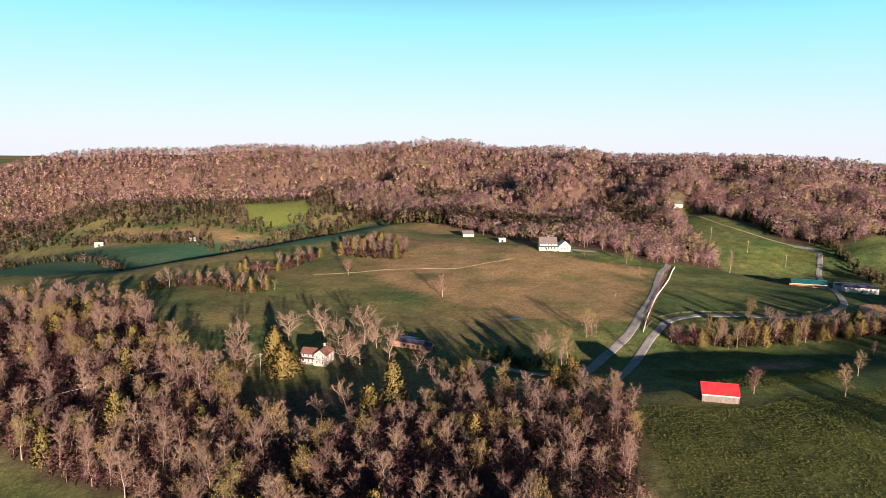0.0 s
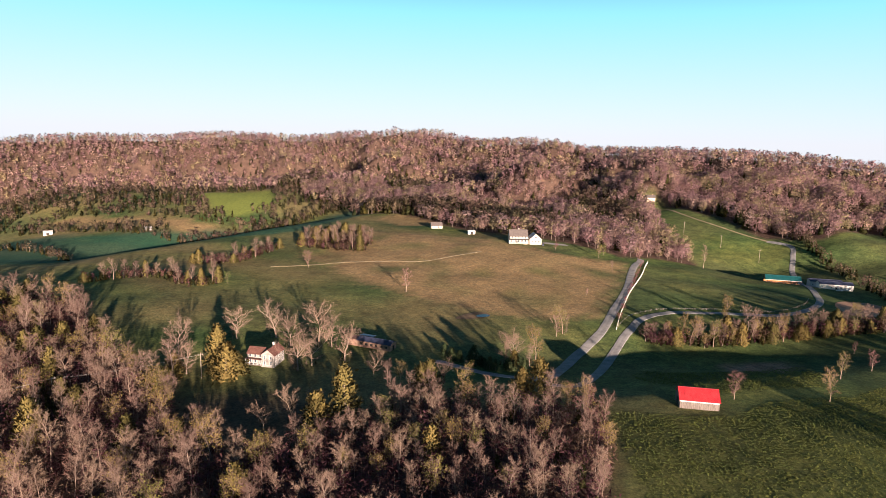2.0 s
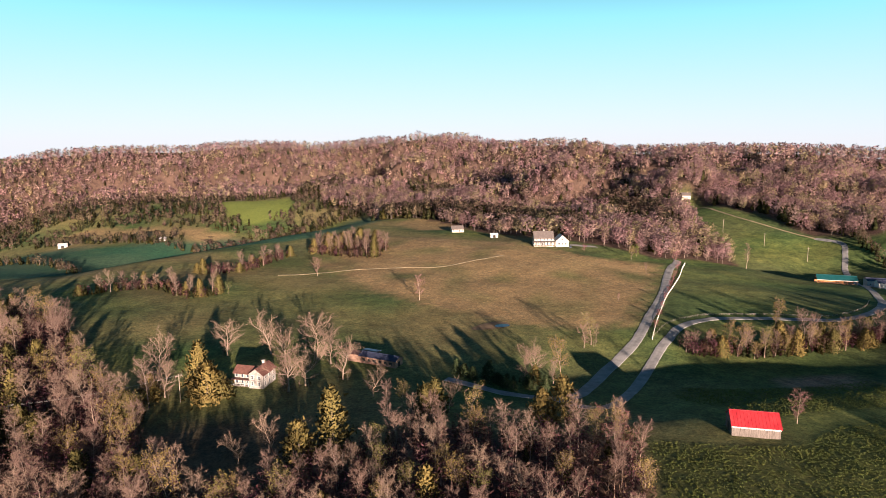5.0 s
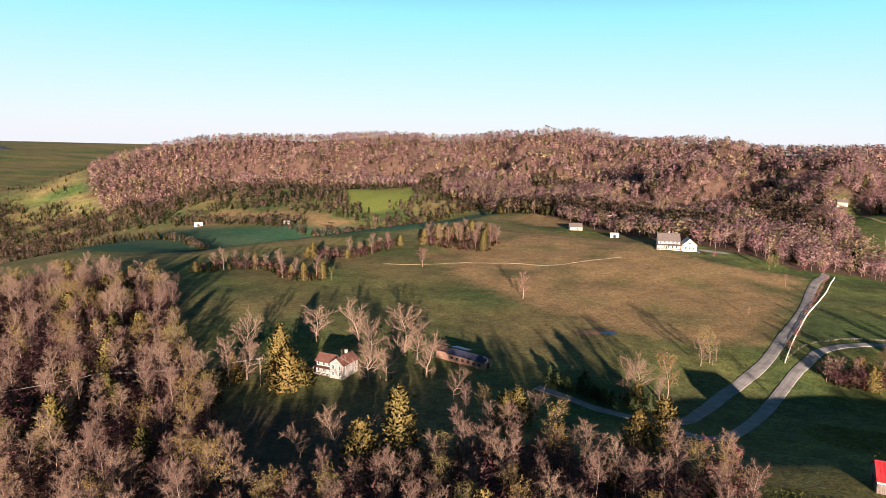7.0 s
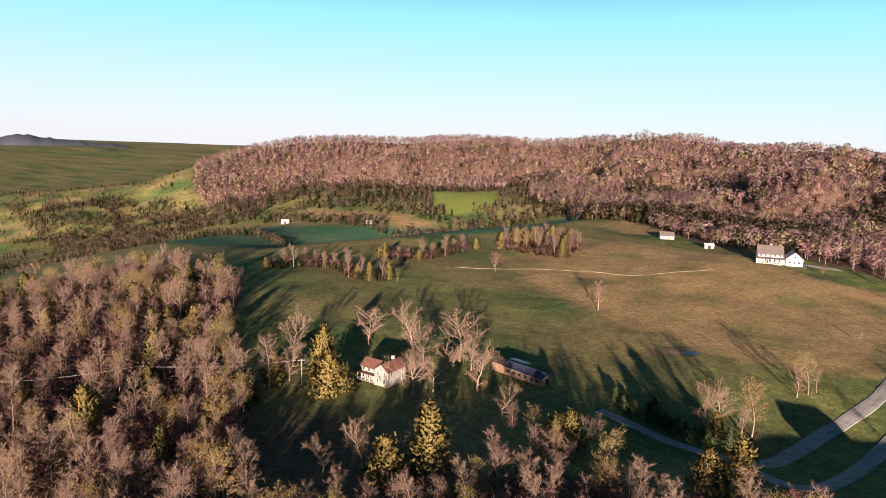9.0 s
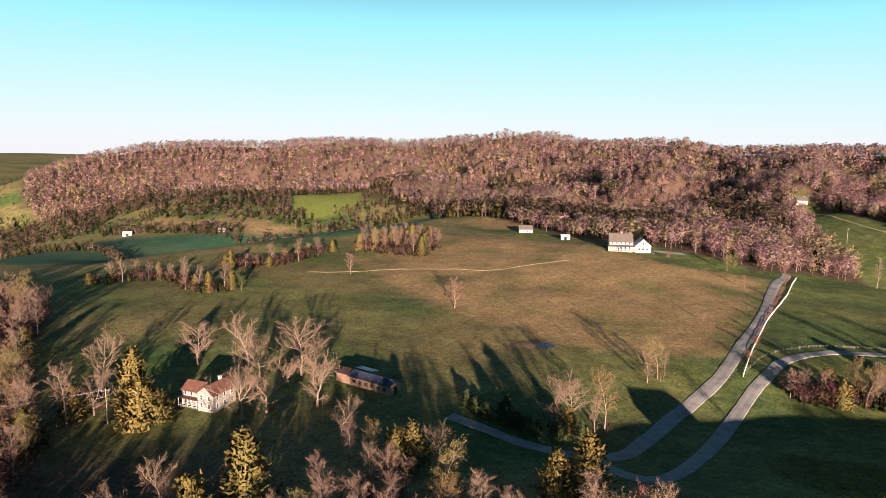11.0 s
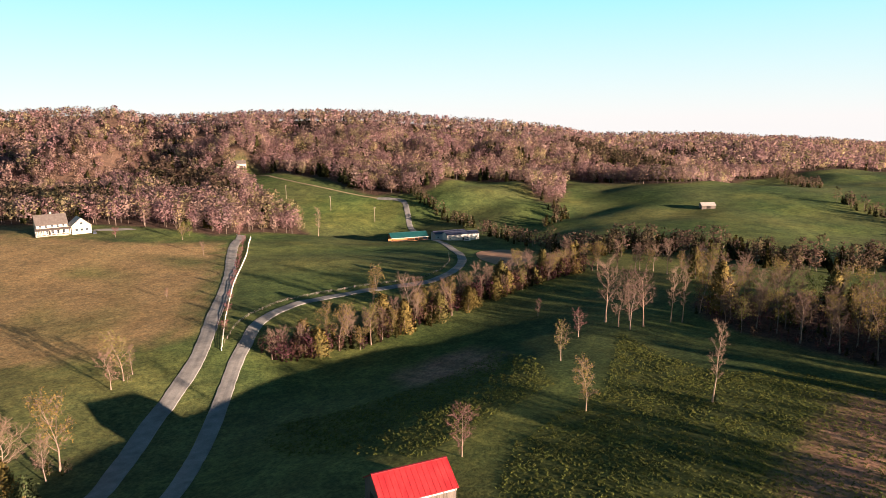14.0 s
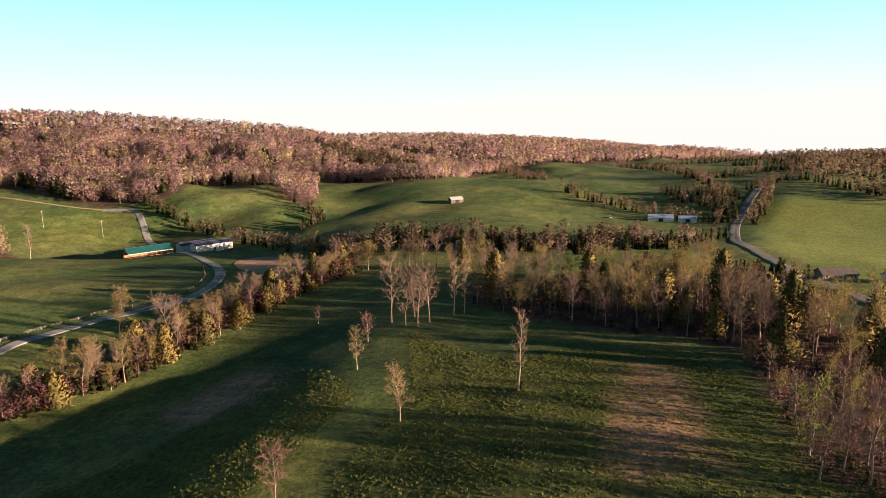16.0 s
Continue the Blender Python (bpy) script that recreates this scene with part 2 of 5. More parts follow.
def ground_z(x, y):
    """Height of the ground: a tilted valley floor with swells and hollows, rising into the ridge."""
    x, y = np.asarray(x, float), np.asarray(y, float)
    # the broad field south of the highway lies nearly level
    level = np.clip((x - 340) / 90, 0, 1) * np.clip((1500 - x) / 300, 0, 1)
    south = np.maximum(222 - y, 0)
    y = y + level * south * (south / (south + 12))
    dip = 0.05 * level * np.maximum(south - 8, 0)
    z = -dip - 13.54 + 0.0823 * np.clip(x, -1120, 630) + -0.0585 * np.clip(y, 0, 1260) - 0.05 * np.maximum(x - 630, 0) + 150 * np.clip((-1150 - x) / 1700, 0, 1)

    def swell(cx, cy, radius, rise):
        return rise * np.exp(-((x - cx) ** 2 + (y - cy) ** 2) / radius**2)

    z += swell(-70, 714, 392, 45.6)
    z += swell(-280, 1134, 392, 30.0)
    z += swell(434, 336, 238, 0.6)
    z += swell(-532, 1008, 154, 23.4)
    z += swell(308, 588, 154, -20.7)
    z += swell(770, 84, 392, -16.4)
    z += swell(-322, 462, 238, 17.9)
    z += swell(56, 168, 154, 14.0)
    z += swell(-112, 1176, 154, 22.3)
    z += swell(-574, 966, 238, 23.2)
    z += swell(-196, 336, 154, 14.4)
    z += swell(560, 252, 154, -21.6)
    z += swell(728, 588, 154, -16.1)
    z += swell(-448, 588, 154, 16.2)
    z += swell(-322, 1092, 238, 23.4)
    z += swell(392, 756, 154, 17.5)
    z += swell(140, 588, 154, 8.5)
    z += swell(-70, 1092, 238, 22.4)
    z += swell(-448, 966, 238, 20.4)
    z += swell(150, 222, 62, 1.6)
    z += swell(308, 168, 154, -5.5)

    def brow(x0, y0, x1, y1, rise, fall, reach, swing=1.0):
        """A brow from one plan point to another, with a hollow on its left side."""
        ex, ey = x1 - x0, y1 - y0
        n = math.hypot(ex, ey)
        u, d = ((x - x0) * ex + (y - y0) * ey) / n**2, (ex * (y - y0) - ey * (x - x0)) / n
        ends = 1 / (1 + np.exp(-12 * u)) / (1 + np.exp(12 * (u - 1)))
        return ends * (rise * np.exp(-((d + 0.2 * reach) / (0.6 * reach)) ** 2) - fall * np.exp(-((d - swing * reach) / (0.75 * swing * reach)) ** 2))

    z += brow(50, 246, 225, 300, 0.8, 6.6, 26, 1.9)
    z += brow(-250, 545, -40, 800, 4.5, 15.0, 84)
    near, top = crest_near(x, y)
    spur = 4 * near * (1 - near) * (38 * wave(x, y, 280, 77) + 16 * wave(x, y, 120, 78)) * np.interp(x, (-900, -600, 300, 600), (0.15, 1.0, 1.0, 0.2)) * (1 - np.exp(-((x - 315) ** 2 + (y - 735) ** 2) / 140**2))
    return z * (1 - near) + top * near + spur


def surface_z(x, y):
    """The ground with its small unevenness."""
    return ground_z(x, y) + 0.15 * wave(x, y, 18, 3) + 0.45 * wave(x, y, 80, 4)


def inside(x, y, poly):
    """Whether points lie in a plan outline."""
    x, y = np.asarray(x, float), np.asarray(y, float)
    res = np.zeros(x.shape, bool)
    for (x0, y0), (x1, y1) in zip(poly, poly[1:] + poly[:1]):
        if y0 != y1:
            res ^= ((y0 > y) != (y1 > y)) & (x < (x1 - x0) * (y - y0) / (y1 - y0) + x0)
    return res


WOOD_FRONT = [(-158, 224), (-126, 203), (-98, 190), (-70, 157), (-28, 134), (48, 134), (55, 170), (59, 187), (66, 212), (68, 230), (61, 242), (42, 238), (20, 252), (4, 254), (-12, 230), (-40, 217), (-70, 230), (-84, 262), (-108, 288), (-146, 330), (-172, 375), (-245, 412), (-301, 420), (-336, 336), (-238, 266)]
WOOD_CREEK = [(258, 287), (248, 260), (249, 228), (252, 211), (244, 196), (217, 185), (193, 179), (171, 174), (165, 134), (231, 137), (266, 157), (288, 174), (311, 193), (328, 221), (316, 252), (305, 280), (280, 300)]
WOOD_HILL = [(-1150, 1600), (-1010, 1340), (-880, 1180), (-730, 1090), (-602, 1106), (-420, 1106), (-322, 1036), (-168, 1022), (-140, 910), (-84, 896), (-57, 781), (-8, 773), (28, 711), (55, 661), (84, 627), (133, 594), (153, 580), (175, 560), (213, 582), (249, 582), (266, 658), (280, 756), (294, 861), (316, 840), (316, 728), (337, 683), (363, 655), (391, 630), (459, 664), (483, 624), (438, 540), (462, 543), (554, 627), (571, 557), (588, 507), (732, 546), (841, 550), (952, 520), (1078, 470), (1300, 420), (1600, 370), (2100, 150), (2660, 250), (2660, 2520), (-1000, 2520)]
BROWN_FIELD = [(-56, 658), (62, 602), (119, 539), (171, 535), (140, 448), (109, 375), (77, 375), (41, 375), (8, 409), (-42, 462), (-87, 539)]
CROP_A = [(99, 293), (106, 301), (120, 295), (144, 293), (179, 304), (178, 286), (165, 265), (140, 259), (115, 253), (98, 277)]
CROP_B = [(217, 287), (207, 251), (224, 225), (193, 216), (151, 200), (129, 196), (106, 224), (133, 246), (171, 255)]
CROP_C = [(72, 236), (92, 230), (120, 230), (150, 245), (170, 252), (222, 240), (240, 205), (190, 170), (150, 150), (64, 150), (66, 190)]
DIRT_A = [(144, 308), (162, 316), (178, 315), (178, 301), (164, 291), (144, 293)]
DIRT_B = [(217, 218), (227, 214), (207, 200), (167, 189), (154, 203), (183, 211)]
HILL_PASTURE = [(296, 868), (312, 864), (326, 790), (345, 720), (350, 640), (289, 616), (253, 620), (262, 696), (281, 783)]
YELLOW_FIELD = [(-302, 980), (-209, 1000), (-175, 900), (-211, 826), (-256, 868)]
# meadow behind the brow; its teal shade is painted into the ground
SHADED_FIELD = [(-430, 600), (-350, 562), (-280, 588), (-190, 604), (-105, 642), (-72, 720), (-30, 830), (-60, 862), (-130, 800), (-207, 775), (-258, 762), (-340, 742), (-420, 762), (-480, 700)]
ROADSIDE_FIELD = [(350, 170), (420, 200), (520, 225), (640, 226), (650, 40), (420, -40), (320, 60)]
# yard clearing where the wood's shade is painted as dark ground colour
YARD_SHADE = [(-74, 230), (-40, 215), (-10, 228), (-18, 252), (-48, 268), (-88, 264)]
COTTAGE_FIELD = [(-42, 735), (-10, 790), (30, 760), (24, 695), (-10, 690)]
TAN_STRIP = [(-434, 819), (-280, 773), (-189, 735), (-175, 763), (-266, 812), (-420, 854)]


def spaced(first, last, step, far, growth=1.16):
    """Grid lines: even in the middle, wider and wider out to the horizon."""
    mid = list(np.arange(first, last + step, step))
    lo, hi, d = [], [], step
    a, b = mid[0], mid[-1]
    while a > -far or b < far:
        d = min(d * growth, 19.0) if max(abs(a), abs(b)) < 1900 else d * growth
        if a > -far:
            a -= d
            lo.append(a)
        if b < far:
            b += d
            hi.append(b)
    return np.array(lo[::-1] + mid + hi)


def soft(x, y, poly, reach, seed, size=9):
    """A plan outline with a ragged, soft edge, 0 to 1."""
    total = np.zeros(np.shape(x))
    for k in range(6):
        a = k * 1.05
        jx = wave(x, y, size, seed + k) * reach
        jy = wave(x, y, size, seed + 20 + k) * reach
        total = total + inside(x + jx + 0.6 * reach * np.cos(a), y + jy + 0.6 * reach * np.sin(a), poly)
    return total / 6


def make_ground():
    xs, ys = spaced(-320, 440, 4.4, 4600), spaced(130, 640, 4.4, 4600)
    gx, gy = np.meshgrid(xs, ys)
    gz = surface_z(gx, gy)
    far = np.hypot(gx, gy - 300) > 2700
    gz = np.where(far, gz + 5 * wave(gx, gy, 900, 7), gz)
    nx, ny = len(xs), len(ys)
    co = np.stack([gx.ravel(), gy.ravel(), gz.ravel()], 1)
    idx = np.arange(nx * ny).reshape(ny, nx)
    quads = np.stack([idx[:-1, :-1], idx[:-1, 1:], idx[1:, 1:], idx[1:, :-1]], -1).reshape(-1, 4)
    me = bpy.data.meshes.new("ground")
    me.from_pydata(co.tolist(), [], quads.tolist())
    me.polygons.foreach_set("use_smooth", np.ones(len(me.polygons), bool))
    x, y = co[:, 0], co[:, 1]
    dry = 0.95 * soft(x, y, BROWN_FIELD, 8, 11) * np.clip(0.95 + 0.4 * wave(x, y, 60, 12), 0.3, 1)
    dry = np.maximum(dry, 0.9 * soft(x, y, TAN_STRIP, 4, 61))
    dry = np.maximum(dry, 0.8 * soft(x, y, COTTAGE_FIELD, 4, 63))
    dry = np.maximum(dry, np.clip(0.28 + 0.34 * wave(x, y, 130, 15), 0.0, 0.55) * np.interp(x, (60, 130), (1.0, 0.3)))
    crop = np.maximum(np.maximum(soft(x, y, CROP_A, 3, 31), soft(x, y, CROP_B, 3, 41)), 0.9 * soft(x, y, CROP_C, 5, 45)) * (0.8 + 0.2 * wave(x, y, 12, 16))
    earth = np.maximum(soft(x, y, DIRT_A, 4, 51), soft(x, y, DIRT_B, 4, 71)) * np.clip(0.85 + 0.3 * wave(x, y, 10, 18), 0, 1)
    litter_shade = np.maximum(soft(x, y, WOOD_FRONT, 3, 81), np.maximum(soft(x, y, WOOD_CREEK, 2, 91), soft(x, y, WOOD_HILL, 4, 95) * (1 - soft(x, y, HILL_PASTURE, 4, 96))))
    # the woodland floor colour also darkens the yard, in place of shade
    litter_shade = np.maximum(litter_shade, 0.75 * soft(x, y, YARD_SHADE, 7, 97))
    lush = np.maximum(soft(x, y, YELLOW_FIELD, 6, 101), 0.5 * soft(x, y, ROADSIDE_FIELD, 6, 66))
    teal_shade = 0.75 * soft(x, y, SHADED_FIELD, 4, 111)
    for name, v in (("dry", dry), ("crop", crop), ("earth", earth), ("litter_shade", litter_shade), ("lush", lush), ("teal_shade", teal_shade)):
        at = me.attributes.new(name, "FLOAT", "POINT")
        at.data.foreach_set("value", np.clip(v, 0, 1).astype(np.float32))
    m, nodes, links, b = shader("meadow", 0.95, spec=0.1)

    def attr(n):
        a = nodes.new("ShaderNodeAttribute")
        a.attribute_name = n
        return a.outputs["Fac"]

    big = noise_node(nodes, links, 0.012, 5, 0.6)
    mid = noise_node(nodes, links, 0.11, 5, 0.65)
    fine = noise_node(nodes, links, 1.1, 4, 0.7)
    rows = noise_node(nodes, links, 0.25, 3, 0.6, stretch=(1.0, 0.12, 1.0))
    g = ramp(nodes, [(0.3, (0.036, 0.076, 0.030)), (0.5, (0.074, 0.118, 0.038)), (0.7, (0.152, 0.176, 0.050))])
    links.new(big.outputs[0], g.inputs[0])
    g2 = ramp(nodes, [(0.32, (0.6, 0.64, 0.62)), (0.68, (1.4, 1.3, 1.2))])
    links.new(mid.outputs[0], g2.inputs[0])
    col = mix(nodes, links, g.outputs[0], g2.outputs[0], 1.0, "MULTIPLY")
    d = ramp(nodes, [(0.3, (0.245, 0.165, 0.082)), (0.7, (0.36, 0.25, 0.125))])
    links.new(mid.outputs[0], d.inputs[0])
    col = mix(nodes, links, col, d.outputs[0], attr("dry"))
    col = mix(nodes, links, col, (0.21, 0.25, 0.055), attr("lush"))
    # blue-green of the shaded meadow, put in as colour
    col = mix(nodes, links, col, (0.020, 0.092, 0.062), attr("teal_shade"))
    c = ramp(nodes, [(0.35, (0.045, 0.060, 0.018)), (0.65, (0.105, 0.112, 0.030))])
    links.new(rows.outputs[0], c.inputs[0])
    col = mix(nodes, links, col, c.outputs[0], attr("crop"))
    e = ramp(nodes, [(0.3, (0.27, 0.145, 0.10)), (0.7, (0.42, 0.245, 0.17))])
    links.new(rows.outputs[0], e.inputs[0])
    col = mix(nodes, links, col, e.outputs[0], attr("earth"))
    li = ramp(nodes, [(0.3, (0.055, 0.036, 0.029)), (0.7, (0.13, 0.084, 0.064))])
    links.new(mid.outputs[0], li.inputs[0])
    col = mix(nodes, links, col, li.outputs[0], attr("litter_shade"))
    f = ramp(nodes, [(0.3, (0.5, 0.5, 0.52)), (0.7, (1.45, 1.43, 1.4))])
    links.new(fine.outputs[0], f.inputs[0])
    clumps = noise_node(nodes, links, 0.42, 3, 0.6)
    cl = ramp(nodes, [(0.35, (0.74, 0.8, 0.84)), (0.65, (1.2, 1.16, 1.1))])
    links.new(clumps.outputs[0], cl.inputs[0])
    col = mix(nodes, links, col, cl.outputs[0], 1.0, "MULTIPLY")
    links.new(mix(nodes, links, col, f.outputs[0], 1.0, "MULTIPLY"), b.inputs["Base Color"])
    bump(nodes, links, b, fine.outputs[0], 0.6, 0.25)
    me.materials.append(m)
    return tagged(new("ground", me), "rolling green pasture and brown fields between woods", "ground", kind="structure")


make_ground()


def smooth_line(points, step=2.5):
    """A curve through plan points, in even steps."""
    p = np.array(points, float)
    p = np.vstack([2 * p[0] - p[1], p, 2 * p[-1] - p[-2]])
    out = []
    for i in range(1, len(p) - 2):
        n = max(2, int(np.hypot(*(p[i + 1] - p[i])) / step))
        for k in range(n):
            u = k / n
            out.append(0.5 * (2 * p[i] + (p[i + 1] - p[i - 1]) * u + (2 * p[i - 1] - 5 * p[i] + 4 * p[i + 1] - p[i + 2]) * u * u + (3 * p[i] - p[i - 1] - 3 * p[i + 1] + p[i + 2]) * u**3))
    out.append(p[-2])
    return np.array(out)


def make_road(name, points, width, material, label, category, lift=0.16, rough_edge=0.12):
    line = smooth_line(points)
    d = np.gradient(line, axis=0)
    d /= np.hypot(d[:, 0], d[:, 1])[:, None]
    side = np.stack([d[:, 1], -d[:, 0]], 1)
    w = width / 2 * (1 + rough_edge * wave(line[:, 0], line[:, 1], 11, 5) * 0.5)
    verts, faces = [], []
    across = [(-1.12, -0.2), (-1, 0), (-0.5, 0.05), (0, 0.02), (0.5, 0.05), (1, 0), (1.12, -0.2)]
    for u, dz in across:
        q = line + side * (u * w)[:, None]
        verts.append(np.stack([q[:, 0], q[:, 1], surface_z(q[:, 0], q[:, 1]) + lift + dz * (1 if dz > 0 else 1.5)], 1))
    verts = np.stack(verts, 1).reshape(-1, 3).tolist()
    k = len(across)
    for i in range(len(line) - 1):
        for j in range(k - 1):
            faces.append((i * k + j, i * k + j + 1, (i + 1) * k + j + 1, (i + 1) * k + j))
    me = bpy.data.meshes.new(name)
    me.from_pydata(verts, [], faces)
    me.materials.append(material)
    return tagged(new(name, me), label, category, kind="structure")


DRIVE = [(193, 566), (189, 554), (167, 506), (142.5, 441), (122, 396), (104.5, 358), (90, 335), (81, 322), (70, 302), (62, 289), (51, 286.5), (36, 292.5), (26, 299), (15, 304)]
LANE = [(55, 285), (60, 277), (67, 273), (74, 278), (83, 293), (96, 318), (110, 344), (119, 358.5), (131, 376), (148, 388), (165, 392), (182, 393), (201, 391), (216, 390), (235, 399), (252, 414), (270, 438), (283, 463), (301, 504), (321, 550), (335, 584), (351, 613), (361, 636), (350, 658)]
HIGHWAY = [(210, 98), (259, 129), (311, 158), (330, 169), (353, 185), (381, 195), (423, 213), (459, 225), (532, 235), (596, 238), (650, 238), (756, 241)]
make_road("road_1", DRIVE, 4.8, M["gravel"], "grey gravel farm drive climbing past a white fence", "road")
make_road("road_2", LANE, 4.2, M["gravel"], "grey gravel lane curving along a hedgerow", "road", 0.2)
make_road("road_3", HIGHWAY, 5.4, M["asphalt"], "grey asphalt country highway across the valley", "road", 0.35, 0.05)
make_road("path_1", [(-98, 493), (-56, 504), (-15, 511), (7, 510), (32, 524), (57, 542)], 1.6, M["track"], "pale dirt cattle track across a brown hillside pasture", "path", 0.08)

make_road("path_2", [(353, 650), (348, 664), (332, 700), (318, 740), (311, 790), (307, 838)], 2.2, M["track"], "pale grassy track along the edge of a hill pasture", "path", 0.08)

# ---- growth ----
def mesh_of(name, verts, faces, material, smooth=False):
    me = bpy.data.meshes.new(name)
    me.from_pydata(np.asarray(verts, float).tolist(), [], faces)
    me.materials.append(material)
    if smooth:
        me.polygons.foreach_set("use_smooth", np.ones(len(me.polygons), bool))
    return me


def round_off(me, normals):
    """Soft shading: loose leaves and twigs take the normals of the crown they form."""
    me.polygons.foreach_set("use_smooth", np.ones(len(me.polygons), bool))
    me.normals_split_custom_set_from_vertices(normals.tolist())


def limb(verts, faces, path, radii, sides):
    """A tapered, bent branch along a path."""
    base = sum(len(v) for v in verts)
    path = np.array(path)
    d = np.gradient(path, axis=0)
    d /= np.linalg.norm(d, axis=1)[:, None] + 1e-9
    a = np.cross(d, (0.31, 0.77, 0.55))
    a /= np.linalg.norm(a, axis=1)[:, None] + 1e-9
    b = np.cross(d, a)
    t = 6.2832 * np.arange(sides) / sides
    ring = np.cos(t)[None, :, None] * a[:, None] + np.sin(t)[None, :, None] * b[:, None]
    verts.append((path[:, None] + np.array(radii)[:, None, None] * ring).reshape(-1, 3))
    for i in range(len(path) - 1):
        for k in range(sides):
            k2 = (k + 1) % sides
            faces.append((base + i * sides + k, base + i * sides + k2, base + (i + 1) * sides + k2, base + (i + 1) * sides + k))


def unit(v):
    return v / (np.linalg.norm(v, axis=-1, keepdims=True) + 1e-9)


def slivers(p, d, length, width, rng):
    """Sprays of twig: slim pointed slivers from p along d."""
    s = unit(np.cross(d, rng.normal(size=p.shape))) * np.reshape(width, (-1, 1)) / 2
    return np.stack([p - s, p + s, p + d * np.reshape(length, (-1, 1))], 1).reshape(-1, 3)


def grow(seed, height, spread, limbs=12, first=0.22, subs=6, twigs=15, girth=0.014, up=1.0, blade_len=1.25, blade_wide=0.052, crook=0.12, fork=1.0):
    """A leafless tree: wood (trunk and limbs) and its twigs. Returns two vertex and face lists and the twig tips."""
    rng = np.random.RandomState(seed)
    wv, wf, tv, tips = [], [], [], []
    r0 = height * girth
    path, p, d = [np.zeros(3)], np.zeros(3), np.array([0, 0, 1.0])
    steps = 6
    for i in range(steps):
        d = unit(d + rng.normal(size=3) * crook * (0.4 if i < 2 else 1) + (0, 0, 0.15))
        p = p + d * height * (0.9 / steps)
        path.append(p)
    rad = [r0 * (1 - 0.9 * (i / steps) ** 0.8) for i in range(steps + 1)]
    rad[0] *= 1.35
    limb(wv, wf, path, rad, 6)
    path = np.array(path)
    for k in range(limbs):
        f = first + (0.97 - first) * (k + rng.uniform(0, 0.8)) / limbs
        i = min(int(f * steps), steps - 1)
        p = path[i] + (path[i + 1] - path[i]) * (f * steps - i)
        az = k * 2.4 + rng.uniform(-0.5, 0.5)
        d = unit(np.array([math.cos(az), math.sin(az), up * (0.55 + 0.6 * f)]))
        reach = height * spread * (0.35 + 0.75 * math.sin(3.14 * min(1.0, (f * 0.92) ** 1.25))) * rng.uniform(0.75, 1.25)
        pts, q = [p], p
        for s in range(3):
            d = unit(d + rng.normal(size=3) * crook + (0, 0, 0.12))
            q = q + d * reach / 3
            pts.append(q)
        rr = r0 * 0.34 * fork * (1.1 - 0.7 * f)
        limb(wv, wf, pts, [rr, rr * 0.72, rr * 0.45, rr * 0.16], 3)
        for s in range(subs):
            u = 0.15 + 0.85 * (s + rng.uniform()) / subs
            j = min(int(u * 3), 2)
            b = pts[j] + (pts[j + 1] - pts[j]) * (u * 3 - j)
            e = unit(unit(pts[3] - pts[0]) + rng.normal(size=3) * 0.65 + (0, 0, 0.15))
            ln = reach * rng.uniform(0.35, 0.6) * (1.2 - 0.5 * u)
            m1 = b + e * ln * 0.5
            e2 = unit(e + rng.normal(size=3) * 0.35 + (0, 0, 0.1))
            m2 = m1 + e2 * ln * 0.5
            tv.append(slivers(np.array([b, m1 - e2 * 0.1]), np.array([e, e2]), [ln * 0.8, ln * 0.55], [rr * 0.75, rr * 0.5], rng))
            v = rng.uniform(0.05, 1.0, twigs)[:, None]
            o = np.where(v < 0.5, b + (m1 - b) * v * 2, m1 + (m2 - m1) * (v - 0.5) * 2)
            td = unit(e2 * 0.8 + rng.normal(size=(twigs, 3)) * 0.7 + (0, 0, 0.2))
            bl = blade_len * rng.uniform(0.5, 1.3, twigs)
            tv.append(slivers(o, td, bl, blade_wide, rng))
            tips.append(o + td * (bl * rng.uniform(0.3, 0.9, twigs))[:, None])
    tv = np.concatenate(tv)
    return np.concatenate(wv), wf, tv, np.arange(len(tv)).reshape(-1, 3).tolist(), np.concatenate(tips)


def flecks(tips, rng, count, size, spread):
    """Small leaves or blossom round the twig tips."""
    p = tips[rng.randint(len(tips), size=count)] + rng.normal(size=(count, 3)) * spread
    a, b = unit(rng.normal(size=(count, 3))), unit(rng.normal(size=(count, 3)))
    s = (size * rng.uniform(0.6, 1.4, count))[:, None]
    v = np.stack([p - a * s, p + b * s * 0.5, p + a * s, p - b * s * 0.5], 1).reshape(-1, 3)
    return v, np.arange(len(v)).reshape(-1, 4).tolist()


